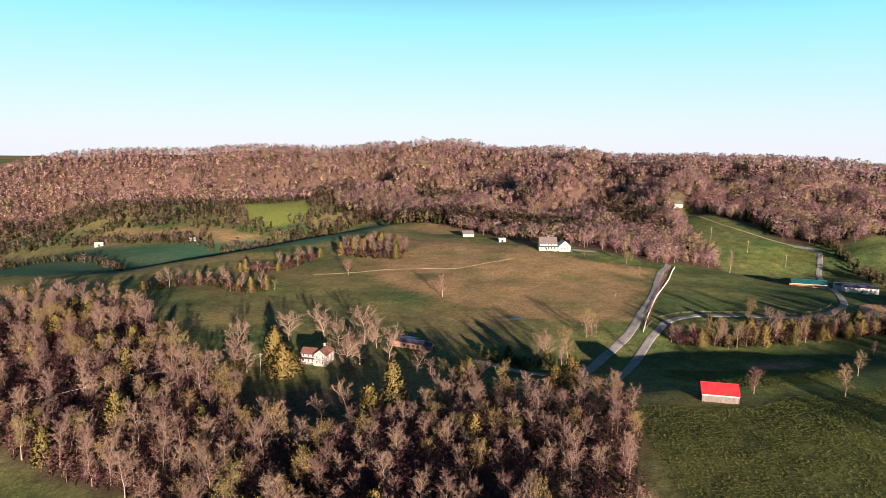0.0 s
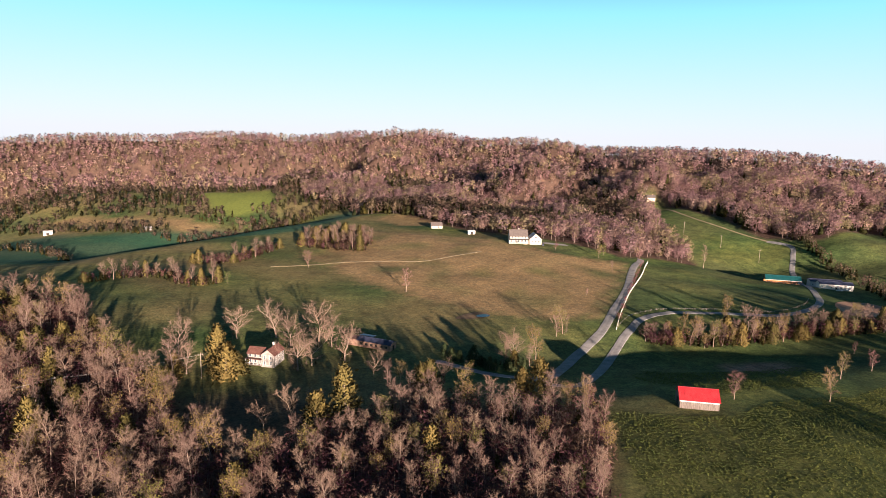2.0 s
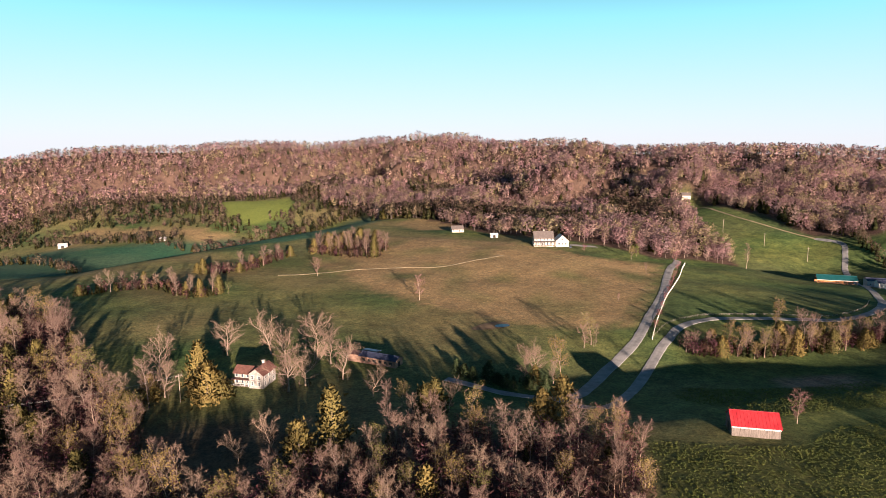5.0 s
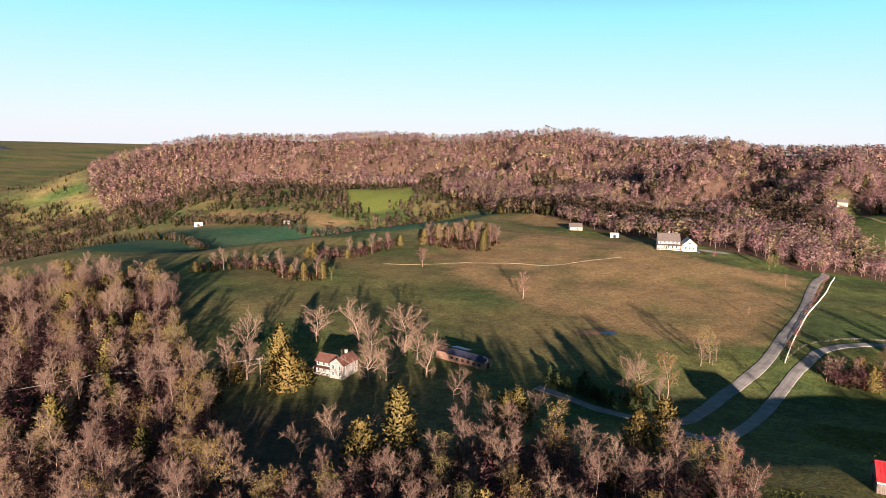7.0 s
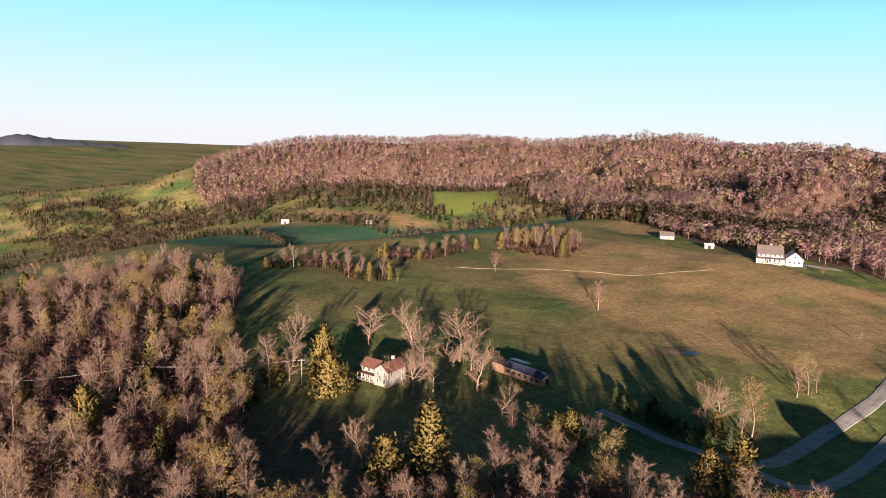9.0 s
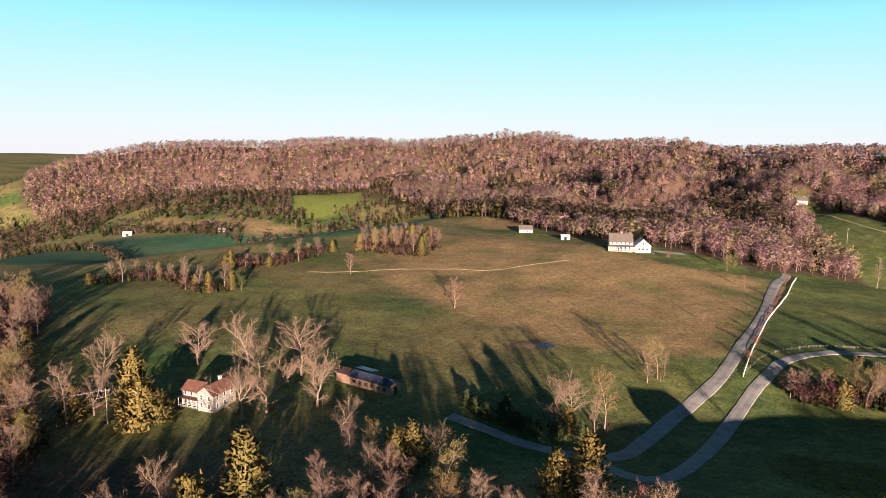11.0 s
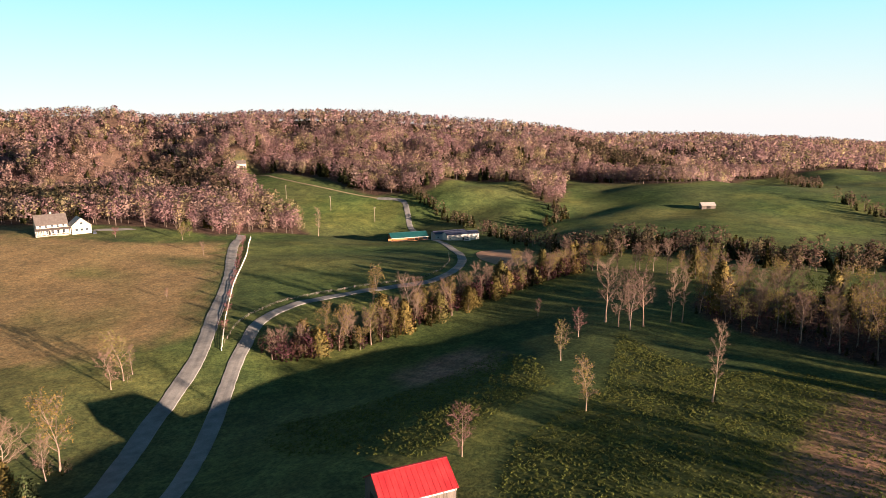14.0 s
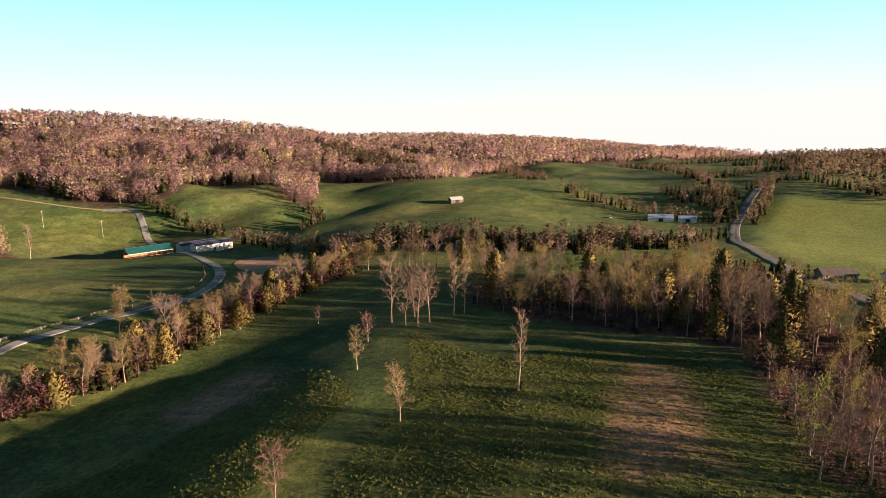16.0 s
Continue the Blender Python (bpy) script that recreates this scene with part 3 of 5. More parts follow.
def conifer_shape(seed, height, width, clumps, per, size, pointed=0.6, base=0.05):
    """A juniper: a dense uneven column of small tufts."""
    rng = np.random.RandomState(seed)
    lean = rng.uniform(0, 6.28)
    u = base + (1 - base) * (np.arange(clumps) + rng.uniform(size=clumps)) / clumps
    prof = np.minimum(1.0, (u - base + 0.06) / 0.16) ** 0.6 * np.maximum(0.0, 1 - u) ** pointed * 1.25
    az = rng.uniform(0, 6.28, clumps)
    rr = width / 2 * prof * (1 + 0.22 * np.sin(3 * az + lean + 7 * u) + rng.uniform(-0.24, 0.2, clumps))
    c = np.stack([np.cos(az) * rr, np.sin(az) * rr, u * height], 1)
    out = unit(np.stack([np.cos(az), np.sin(az), 0.7 + u], 1))
    c, out, prof, rr = [np.repeat(q, per, 0) for q in (c, out, prof, rr)]
    n = len(c)
    p = c + rng.normal(size=(n, 3)) * size * 0.9 * (0.5 + prof)[:, None] - out * (rng.uniform(0, 0.6, n) * rr * 0.4)[:, None]
    d = unit(out + rng.normal(size=(n, 3)) * 0.7)
    s = unit(np.cross(d, rng.normal(size=(n, 3))))
    L, w = (size * rng.uniform(0.7, 1.5, n))[:, None], (size * rng.uniform(0.45, 0.8, n))[:, None]
    v = np.stack([p - s * w * 0.5, p + s * w * 0.5, p + s * w * 0.22 + d * L, p - s * w * 0.22 + d * L * 0.9], 1).reshape(-1, 3)
    return v, np.arange(len(v)).reshape(-1, 4).tolist()


def part(name, me, parent, label=""):
    ob = new(name, me)
    ob.parent = parent
    return tagged(ob, label) if label else ob


def thing(name, label, category, group="", kind=""):
    return tagged(new(name), label, category, group, kind)


def tree_kind(name, label, wood, twigs, wood_mat, twig_mat, leaves=None, leaf_mat=None, group="", dense=False):
    """One tree with trunk and crown (and leaves), at the origin, to be copied."""
    t = thing(name, label, "tree", group)
    part("trunk", mesh_of("trunk", wood[0], wood[1], wood_mat, True), t)
    crown = part("crown", mesh_of("crown", twigs[0], twigs[1], twig_mat), t)
    if dense:
        v = np.asarray(twigs[0])
        quad = v.reshape(-1, 4, 3)
        turned = (np.cross(quad[:, 1] - quad[:, 0], quad[:, 2] - quad[:, 0]) * (quad.mean(1) * (1, 1, 0) + (0, 0, 0.8))).sum(1) < 0
        quad[turned] = quad[turned][:, ::-1]
        crown.data.vertices.foreach_set("co", v.ravel())
        round_off(crown.data, unit(v * (1, 1, 0) + (0, 0, 0.8) + np.random.RandomState(3).normal(size=v.shape) * 0.35))
    if leaves:
        part("leaves", mesh_of("leaves", leaves[0], leaves[1], leaf_mat), t)
    return t


STOCK = {}


def stock(kind, variants):
    STOCK[kind] = variants


used = set()


def plant(kind, x, y, height_scale=1.0, turn=None, rng=random, dz=-0.15):
    """Sets one tree of a kind on the ground."""
    src = STOCK[kind][rng.randrange(len(STOCK[kind]))]
    s = height_scale * rng.uniform(0.9, 1.1)
    m = pose(x, y, float(surface_z(x, y)) + dz, rng.uniform(-2, 2), rng.uniform(-2, 2), rng.uniform(0, 360) if turn is None else turn)
    if src.name not in used:
        used.add(src.name)
        ob = src
        ob.matrix_basis = m
    else:
        ob = copy_thing(src, m)
    ob.scale = (s, s, s * rng.uniform(0.92, 1.1))
    return ob


def make_stock():
    bare = []
    for i, (h, sp, nl) in enumerate([(18, 0.23, 16), (16, 0.26, 15), (20, 0.20, 17), (15, 0.29, 15), (17.5, 0.24, 16), (13, 0.30, 14), (19, 0.22, 17)]):
        w = grow(10 + i, h, sp, nl, first=0.3, subs=7, up=1.05)
        bare.append(tree_kind("bare_tree", "leafless grey-brown hardwood standing in the wood", w[:2], w[2:4], M["bark"], M["twig"], group="bare woodland trees"))
    stock("bare", bare)
    tan = []
    for i, (h, sp) in enumerate([(17, 0.29), (15, 0.33), (18.5, 0.26)]):
        w = grow(40 + i, h, sp, 14, first=0.28, twigs=12, up=0.95)
        lv = flecks(w[4], np.random.RandomState(60 + i), 1000, 0.25, 0.45)
        tan.append(tree_kind("budding_tree", "hardwood hazed with tan and yellow spring buds", w[:2], w[2:4], M["bark"], M["twig"], lv, M["bud_leaf"], "budding woodland trees"))
    stock("bud", tan)
    yard = []
    for i, (h, sp) in enumerate([(16.5, 0.46), (17.5, 0.42), (15, 0.5)]):
        w = grow(70 + i, h, sp, 16, first=0.16, subs=10, twigs=18, girth=0.024, up=0.9, blade_len=1.2, blade_wide=0.05, crook=0.3, fork=1.35)
        yard.append(tree_kind("yard_tree", "old pale-barked leafless tree with crooked limbs in grass", w[:2], w[2:4], M["pale_bark"], M["pale_twig"], group="pale yard trees"))
    stock("yard", yard)
    slim = []
    for i, (h, sp) in enumerate([(12.5, 0.32), (14, 0.28)]):
        w = grow(90 + i, h, sp, 16, first=0.2, subs=7, twigs=15, up=0.9, blade_len=1.0, blade_wide=0.05)
        slim.append(tree_kind("field_tree", "slender leafless tree alone in the field", w[:2], w[2:4], M["pale_bark"], M["pink_haze"], group="field trees"))
    stock("slim", slim)
    spindly = []
    for i, (h, sp) in enumerate([(19, 0.13), (20, 0.15)]):
        w = grow(100 + i, h, sp, 18, first=0.3, subs=6, twigs=13, up=1.0, blade_len=0.9, blade_wide=0.05, girth=0.011)
        spindly.append(tree_kind("field_tree", "tall narrow leafless tree alone in the field", w[:2], w[2:4], M["pale_bark"], M["pale_twig"], group="field trees"))
    stock("spindly", spindly)
    budding = []
    for i, (h, sp) in enumerate([(11.5, 0.24), (12.5, 0.26)]):
        w = grow(105 + i, h, sp, 15, first=0.22, subs=6, twigs=12, up=0.95, blade_len=0.9, blade_wide=0.05)
        lv = flecks(w[4], np.random.RandomState(65 + i), 700, 0.17, 0.3)
        budding.append(tree_kind("field_tree", "young field tree hazed with pale yellow buds", w[:2], w[2:4], M["pale_bark"], M["pale_twig"], lv, M["bud_leaf"], "field trees"))
    stock("budding", budding)
    ced = []
    for i, (h, wd) in enumerate([(14.5, 6.2), (12.5, 7.0), (16, 5.8), (11, 6.8)]):
        v, f = conifer_shape(120 + i, h, wd, 140, 9, 0.9, 0.62)
        tv, tf = [], []
        limb(tv, tf, [np.zeros(3), np.array([0, 0, h * 0.5]), np.array([0.05, 0, h * 0.95])], [0.3, 0.2, 0.04], 6)
        ced.append(tree_kind("cedar_tree", "dense olive-green cedar glowing in low sun", (np.concatenate(tv), tf), (v, f), M["bark"], M["cedar"], group="cedars", dense=True))
    stock("cedar", ced)
    dark = []
    for i, (h, wd) in enumerate([(7.5, 3.6), (6, 3.6), (9, 4.2)]):
        v, f = conifer_shape(140 + i, h, wd, 90, 9, 0.58, 0.8)
        tv, tf = [], []
        limb(tv, tf, [np.zeros(3), np.array([0, 0, h * 0.9])], [0.16, 0.03], 5)
        dark.append(tree_kind("young_cedar", "small dark green pointed cedar beside the road", (np.concatenate(tv), tf), (v, f), M["bark"], M["dark_cedar"], group="young cedars", dense=True))
    stock("dark", dark)
    red = []
    for i, h in enumerate([7.0, 6.0]):
        w = grow(160 + i, h, 0.42, 10, first=0.15, subs=5, twigs=8, up=0.8, blade_len=1.0, blade_wide=0.07, girth=0.014)
        lv = flecks(w[4], np.random.RandomState(170 + i), 520, 0.16, 0.25)
        red.append(tree_kind("redbud_tree", "small redbud in magenta bloom", w[:2], w[2:4], M["bark"], M["pink_haze"], lv, M["redbud"], "redbuds"))
    stock("redbud", red)
    leafy = []
    for i, (h, sp) in enumerate([(10.5, 0.36), (13, 0.32)]):
        w = grow(180 + i, h, sp, 10, first=0.12, subs=5, twigs=7, up=0.95)
        lv = flecks(w[4], np.random.RandomState(190 + i), 800, 0.3, 0.5)
        leafy.append(tree_kind("leafing_tree", "young tree in fresh yellow-green leaf", w[:2], w[2:4], M["bark"], M["twig"], lv, M["fresh_leaf"], "leafing trees"))
    stock("leafy", leafy)


make_stock()


def relabel(kind, source, name, label, group):
    """The same growth under another name, where it stands elsewhere."""
    made = []
    for src in STOCK[source]:
        o = copy_thing(src, pose(0, 0, 0))
        o.name = name
        made.append(tagged(o, label, group=group))
    stock(kind, made)


relabel("creek", "bare", "creek_tree", "leafless brown hardwood in the creek wood", "creek wood trees")
relabel("hedge", "bare", "hedge_tree", "leafless brown hardwood in a hedgerow", "hedgerow trees")


def fill(poly, spacing, seed, weights, scale=(0.85, 1.12), within=None, limit=10000):
    """Trees scattered over a plan outline, none closer than the spacing."""
    rng = random.Random(seed)
    xs, ys = [p[0] for p in poly], [p[1] for p in poly]
    kinds, w = zip(*weights)
    done = []
    tries = int(1.0 * (max(xs) - min(xs)) * (max(ys) - min(ys)) / spacing**2 * 3)
    for _ in range(tries):
        x, y = rng.uniform(min(xs), max(xs)), rng.uniform(min(ys), max(ys))
        if len(done) >= limit or not inside(x, y, poly) or (within and not inside(x, y, within)):
            continue
        if any((x - a) ** 2 + (y - b) ** 2 < spacing**2 for a, b in done):
            continue
        done.append((x, y))
        plant(rng.choices(kinds, w)[0], x, y, rng.uniform(*scale), rng=rng)
    return done


def row(points, spacing, width, seed, weights, scale=(0.6, 1.0)):
    """A hedgerow of trees along a line."""
    rng = random.Random(seed)
    kinds, w = zip(*weights)
    for q in smooth_line(points, spacing):
        x, y = q[0] + rng.uniform(-width, width) / 2, q[1] + rng.uniform(-width, width) / 2
        plant(rng.choices(kinds, w)[0], x, y, rng.uniform(*scale), rng=rng)


TALL_PART = [(-336, 440), (-40, 440), (-40, 100), (-336, 100)]
LOW_PART = [(-40, 300), (80, 300), (80, 100), (-40, 100)]
fill(WOOD_FRONT, 6.2, 1, [("bare", 0.68), ("bud", 0.17), ("cedar", 0.12), ("redbud", 0.03)], scale=(0.75, 1.02), limit=330, within=TALL_PART)
fill(WOOD_FRONT, 5.8, 31, [("bare", 0.70), ("bud", 0.15), ("cedar", 0.05), ("redbud", 0.10)], scale=(0.5, 0.8), limit=190, within=LOW_PART)
fill(WOOD_CREEK, 6.2, 2, [("creek", 0.46), ("bud", 0.30), ("cedar", 0.20), ("leafy", 0.04)], scale=(0.75, 1.08), within=[(236, 320), (236, 150), (340, 150), (340, 320)], limit=110)
fill(WOOD_CREEK, 5.4, 32, [("creek", 0.5), ("bud", 0.34), ("cedar", 0.1), ("leafy", 0.06)], scale=(0.8, 1.05), within=[(183, 320), (183, 100), (100, 100), (100, 320)], limit=30)
fill(WOOD_CREEK, 9.0, 35, [("creek", 0.45), ("bud", 0.42), ("leafy", 0.13)], scale=(0.45, 0.7), within=[(183, 320), (183, 100), (236, 100), (236, 320)], limit=18)
HEDGE = [(124, 345), (135, 342.5), (152, 342.5), (175, 348), (199, 353), (224, 354), (252, 357), (286, 362)]
row(HEDGE, 3.6, 5, 3, [("hedge", 0.62), ("cedar", 0.2), ("bud", 0.18)], (0.5, 0.78))
row([(290, 358), (304, 345), (304, 320), (296, 300), (284, 292)], 5.0, 9, 34, [("hedge", 0.5), ("cedar", 0.2), ("bud", 0.3)], (0.6, 0.95))
row([(x, y + 6) for x, y in HEDGE[1:]], 4.0, 5, 33, [("hedge", 0.55), ("cedar", 0.3), ("bud", 0.15)], (0.55, 0.92))
for kind, x, y, s in [("yard", -79, 331, 0.95), ("yard", -61, 334, 1.0), ("yard", -52, 322, 0.9), ("yard", -40, 329, 1.1), ("yard", -33, 322, 0.95), ("yard", -25, 303, 1.0), ("yard", -43, 290, 1.05), ("yard", -38, 296, 0.9), ("yard", -11, 283, 0.6), ("cedar", -71, 284, 1.35), ("cedar", -76, 289, 1.15), ("cedar", -67, 287, 0.9), ("yard", -97, 304, 1.0), ("bare", -90, 279, 0.95), ("yard", -88, 288, 0.8), ("cedar", -92, 284, 0.8), ("cedar", -26.6, 233.8, 1.1), ("cedar", -18, 241, 1.25), ("cedar", 11, 267, 1.05), ("cedar", 8, 264, 0.8), ("yard", 16, 268, 0.6), ("bud", 0, 272, 0.6), ("bare", -5, 270, 0.6), ("cedar", 44.8, 254.8, 0.85), ("cedar", 51.8, 257.6, 1.05), ("yard", -36, 240, 0.65), ("yard", -45, 236, 0.5), ("yard", -30, 250, 0.4), ("yard", 46, 309, 0.85), ("yard", 50, 311, 0.7), ("cedar", 49, 303, 0.6), ("bud", 60, 309.5, 1.05), ("bare", 57, 306, 0.6), ("bud", 81, 350, 0.8), ("slim", 77, 346, 0.8), ("bare", 84, 353, 0.5), ("slim", -0.5, 427, 1.05), ("slim", 112, 424, 0.35), ("slim", -71.4, 492.8, 0.9), ("slim", 121.5, 248.0, 0.8), ("budding", 157.5, 248.5, 1.0), ("budding", 181, 278.5, 0.9), ("slim", 204.4, 293, 0.72), ("slim", 218, 325, 0.45), ("spindly", 185, 234.3, 1.0), ("bare", 223, 297.5, 1.2), ("bare", 221.4, 290.8, 1.1), ("bare", 222, 286.5, 0.95), ("bare", 228.6, 286.3, 1.05), ("spindly", 240.5, 284.1, 1.15), ("spindly", 244.1, 281.9, 1.05), ("bare", 230, 293, 0.9), ("dark", 185.6, 233.8, 0.3), ("leafy", 232, 191, 0.45), ("spindly", 249, 570, 1.0), ("leafy", -113, 437, 0.6), ("bud", 175, 372, 0.8), ("leafy", 160, 560, 0.9), ("bud", 152, 545, 0.7), ("bare", 150, 500, 0.45), ("redbud", 120, 560, 0.8), ("redbud", 190, 560, 1.0), ("redbud", 180, 566, 0.9), ("redbud", 62, 252, 0.9), ("redbud", 66, 240, 1.0), ("redbud", 64, 228, 0.9)]:
    plant(kind, x, y, s, rng=random.Random(int(x * 7 + y * 13)))
row([(20, 311), (31, 303.5), (42, 299), (52, 296)], 2.6, 3.5, 8, [("dark", 1)], (0.6, 1.0))
fill([(-90, 574), (-63, 557), (-38, 546), (-31, 574), (-48, 616), (-77, 616)], 6.5, 9, [("hedge", 0.4), ("cedar", 0.6)], (0.7, 1.0))
row([(-204, 442), (-182, 454), (-157, 452), (-132, 428), (-120, 440)], 4.6, 6, 10, [("hedge", 0.5), ("cedar", 0.4), ("redbud", 0.1)], (0.5, 0.75))
row([(-157, 507), (-129, 508), (-118, 535), (-109, 563)], 5.0, 6, 11, [("hedge", 0.5), ("cedar", 0.5)], (0.5, 0.75))
for i in range(10):
    u = i / 9
    plant("redbud", 117 + 66 * u, 372 + 160 * u, 0.6, rng=random.Random(i))


# ---- far woods ----
def masses(rng, mid, size, heart, col, stretch=1.35, ragged=0.28):
    """Uneven six-cornered masses of needles, shaded as one crown."""
    n, c = size.shape
    six = np.array([(1, 0, 0), (0, 1, 0), (-1, 0, 0), (0, -1, 0), (0, 0, stretch), (0, 0, -stretch)])
    off = (six + rng.normal(size=(n, c, 6, 3)) * ragged) * size[..., None, None]
    tri = np.array([(0, 1, 4), (1, 2, 4), (2, 3, 4), (3, 0, 4), (1, 0, 5), (2, 1, 5), (3, 2, 5), (0, 3, 5)])
    F = (6 * np.arange(n * c)[:, None, None] + tri).reshape(-1, 3)
    whole = np.repeat(unit(mid - heart[:, None]), 6, 1).reshape(-1, 3)
    N = unit(0.6 * unit(off.reshape(-1, 3)) + 0.7 * whole + (0, 0, 0.4) + rng.normal(size=whole.shape) * 0.25)
    C = np.repeat(np.repeat(col, c, 0) * rng.uniform(0.9, 1.1, (n * c, 1)), 6, 0)
    return (mid[:, :, None] + off).reshape(-1, 3), F, N, C


def far_trees(name, label, places, tints, seed, tall=(14, 20), sprays=30, conifers=0.12, wide=0.08, blade=0.14, low=0.25, clumps=4, girth=1.0, category="woods"):
    """Many far trees in one mesh: slim trunks under rounded clouds of small twig sprays, or dark tufted cones."""
    rng = np.random.RandomState(seed)
    n, k = len(places), sprays
    x, y = places[:, 0], places[:, 1]
    z = ground_z(x, y) - 0.3
    patch, grove = wave(x, y, 100, 23), wave(x, y, 170, 29)
    h = rng.uniform(tall[0], tall[1], n)
    cone = rng.uniform(size=n) < conifers + 0.5 * np.maximum(0, grove - 0.3)
    pick = ((rng.uniform(size=n) * 0.7 + 0.15 + 0.3 * patch) * len(tints)).astype(int) % len(tints)
    col = np.array(tints)[pick] * rng.uniform(0.8, 1.2, (n, 1))
    green = np.array((0.034, 0.042, 0.018)) * rng.uniform(0.7, 1.5, (n, 1)) + np.array((0.035, 0.018, 0)) * rng.uniform(size=(n, 1))
    col = np.where(cone[:, None], green, col)
    h = np.where(cone, h * 0.75, h)
    fat = girth * rng.uniform(0.8, 1.25, n)
    az = rng.uniform(0, 6.283, (n, k))
    u = np.where(cone[:, None], rng.uniform(0.03, 0.95, (n, k)), rng.uniform(low, 0.97, (n, k)))
    dome = np.sqrt(np.clip(1 - ((u - 0.62) / 0.42) ** 2, 0.02, 1))
    r = np.where(cone[:, None], 0.25 * (1 - u) ** 0.6, 0.27 * dome * fat[:, None]) * rng.uniform(0.12, 1.0, (n, k)) ** 0.4 * h[:, None]
    p = np.stack([x[:, None] + r * np.cos(az), y[:, None] + r * np.sin(az), z[:, None] + u * h[:, None]], -1)
    d = unit(np.stack([np.cos(az) * 0.8, np.sin(az) * 0.8, np.where(cone[:, None], 1.0, 0.35 + 0 * u)], -1) + rng.normal(size=(n, k, 3)) * 0.7)
    L = np.where(cone[:, None], 0.14, blade) * h[:, None] * rng.uniform(0.6, 1.3, (n, k))
    w = np.where(cone[:, None], 0.095, wide) * h[:, None] * rng.uniform(0.7, 1.3, (n, k))
    n_out = np.stack([np.cos(az), np.sin(az), 0.9 * u], -1) + rng.normal(size=(n, k, 3)) * 0.35
    s = unit(np.cross(d, n_out)) * w[..., None] / 2
    d = d * (L * 0.5)[..., None]
    V = np.stack([p - s - d, p + s - d, p + s * 0.3 + d], 2).reshape(-1, 3, 3)
    heart = np.stack([x, y, z + np.where(cone, 0.35, 0.5) * h], 1)
    away = V.mean(1) - np.repeat(heart, k, 0)
    turned = (np.cross(V[:, 1] - V[:, 0], V[:, 2] - V[:, 0]) * away).sum(1) < 0
    V[turned] = V[turned][:, [1, 0, 2]]
    V = V.reshape(-1, 3)
    C = np.repeat(col, 3 * k, 0)
    a = rng.uniform(0, 3.14, n)
    o = np.stack([np.cos(a), np.sin(a), 0 * a], 1) * (h * 0.011)[:, None]
    foot = np.stack([x, y, z], 1)
    V = np.concatenate([V, np.stack([foot - o, foot + o, foot + np.stack([0 * x, 0 * x, h * 0.8], 1)], 1).reshape(-1, 3)])
    C = np.concatenate([C, np.repeat(np.array([(0.30, 0.245, 0.205)]) * rng.uniform(0.6, 1.2, (n, 1)), 3, 0)])
    # twigs shade as one rounded crown
    crown = n * k * 3
    out = unit((V[:crown] - np.repeat(heart, 3 * k, 0)) / np.where(np.repeat(cone, 3 * k)[:, None], (1, 1, 1.6), (1, 1, 1.1)))
    out = unit(out + np.repeat(rng.normal(size=(n * k, 3)) * 0.3, 3, 0))
    N = np.concatenate([out, np.repeat(np.stack([np.sin(a), -np.cos(a), 0 * a], 1), 3, 0)])
    F = np.arange(len(V)).reshape(-1, 3)
    if clumps and cone.any():
        x, y, z, h = (q[cone, None] for q in (x, y, z, h))
        m, c = len(x), clumps
        u = (np.arange(c) + rng.uniform(size=(m, c))) / c * 0.75 + 0.08
        az = rng.uniform(0, 6.283, (m, 1)) + np.arange(c) * 2.4 + rng.uniform(-0.5, 0.5, (m, c))
        r, size = 0.07 * (1 - u) * h, 0.17 * (1.12 - u) * h * rng.uniform(0.75, 1.25, (m, c))
        mid = np.stack([x + r * np.cos(az), y + r * np.sin(az), z + u * h], -1)
        v, f, nn, cc = masses(rng, mid, size, heart[cone], col[cone])
        F, N, C = np.concatenate([F, f + len(V)]), np.concatenate([N, nn]), np.concatenate([C, cc])
        V = np.concatenate([V, v])
    me = bpy.data.meshes.new(name)
    me.from_pydata(V.tolist(), [], F.tolist())
    at = me.attributes.new("plant_colour", "FLOAT_COLOR", "POINT")
    at.data.foreach_set("color", np.hstack([C, np.ones((len(C), 1))]).astype(np.float32).ravel())
    me.materials.append(M["growth"])
    round_off(me, N)
    return tagged(new(name, me), label, category, kind="stuff")


TINTS = [(0.284, 0.18, 0.184), (0.352, 0.216, 0.212), (0.308, 0.189, 0.204), (0.388, 0.267, 0.217), (0.354, 0.224, 0.222), (0.367, 0.293, 0.17), (0.273, 0.189, 0.188), (0.405, 0.289, 0.252), (0.315, 0.269, 0.15), (0.324, 0.2, 0.208)]
ROW_TINTS = [(0.130, 0.092, 0.070), (0.165, 0.118, 0.085), (0.120, 0.098, 0.058), (0.150, 0.100, 0.082), (0.190, 0.145, 0.095)]


def scattered(poly, spacing, seed, keep=None):
    rng = np.random.RandomState(seed)
    xs, ys = [p[0] for p in poly], [p[1] for p in poly]
    gx, gy = np.meshgrid(np.arange(min(xs), max(xs), spacing), np.arange(min(ys), max(ys), spacing))
    x = (gx + rng.uniform(-0.5, 0.5, gx.shape) * spacing).ravel()
    y = (gy + rng.uniform(-0.5, 0.5, gy.shape) * spacing).ravel()
    ok = inside(x, y, poly)
    if keep is not None:
        ok &= keep(x, y)
    return np.stack([x[ok], y[ok]], 1)


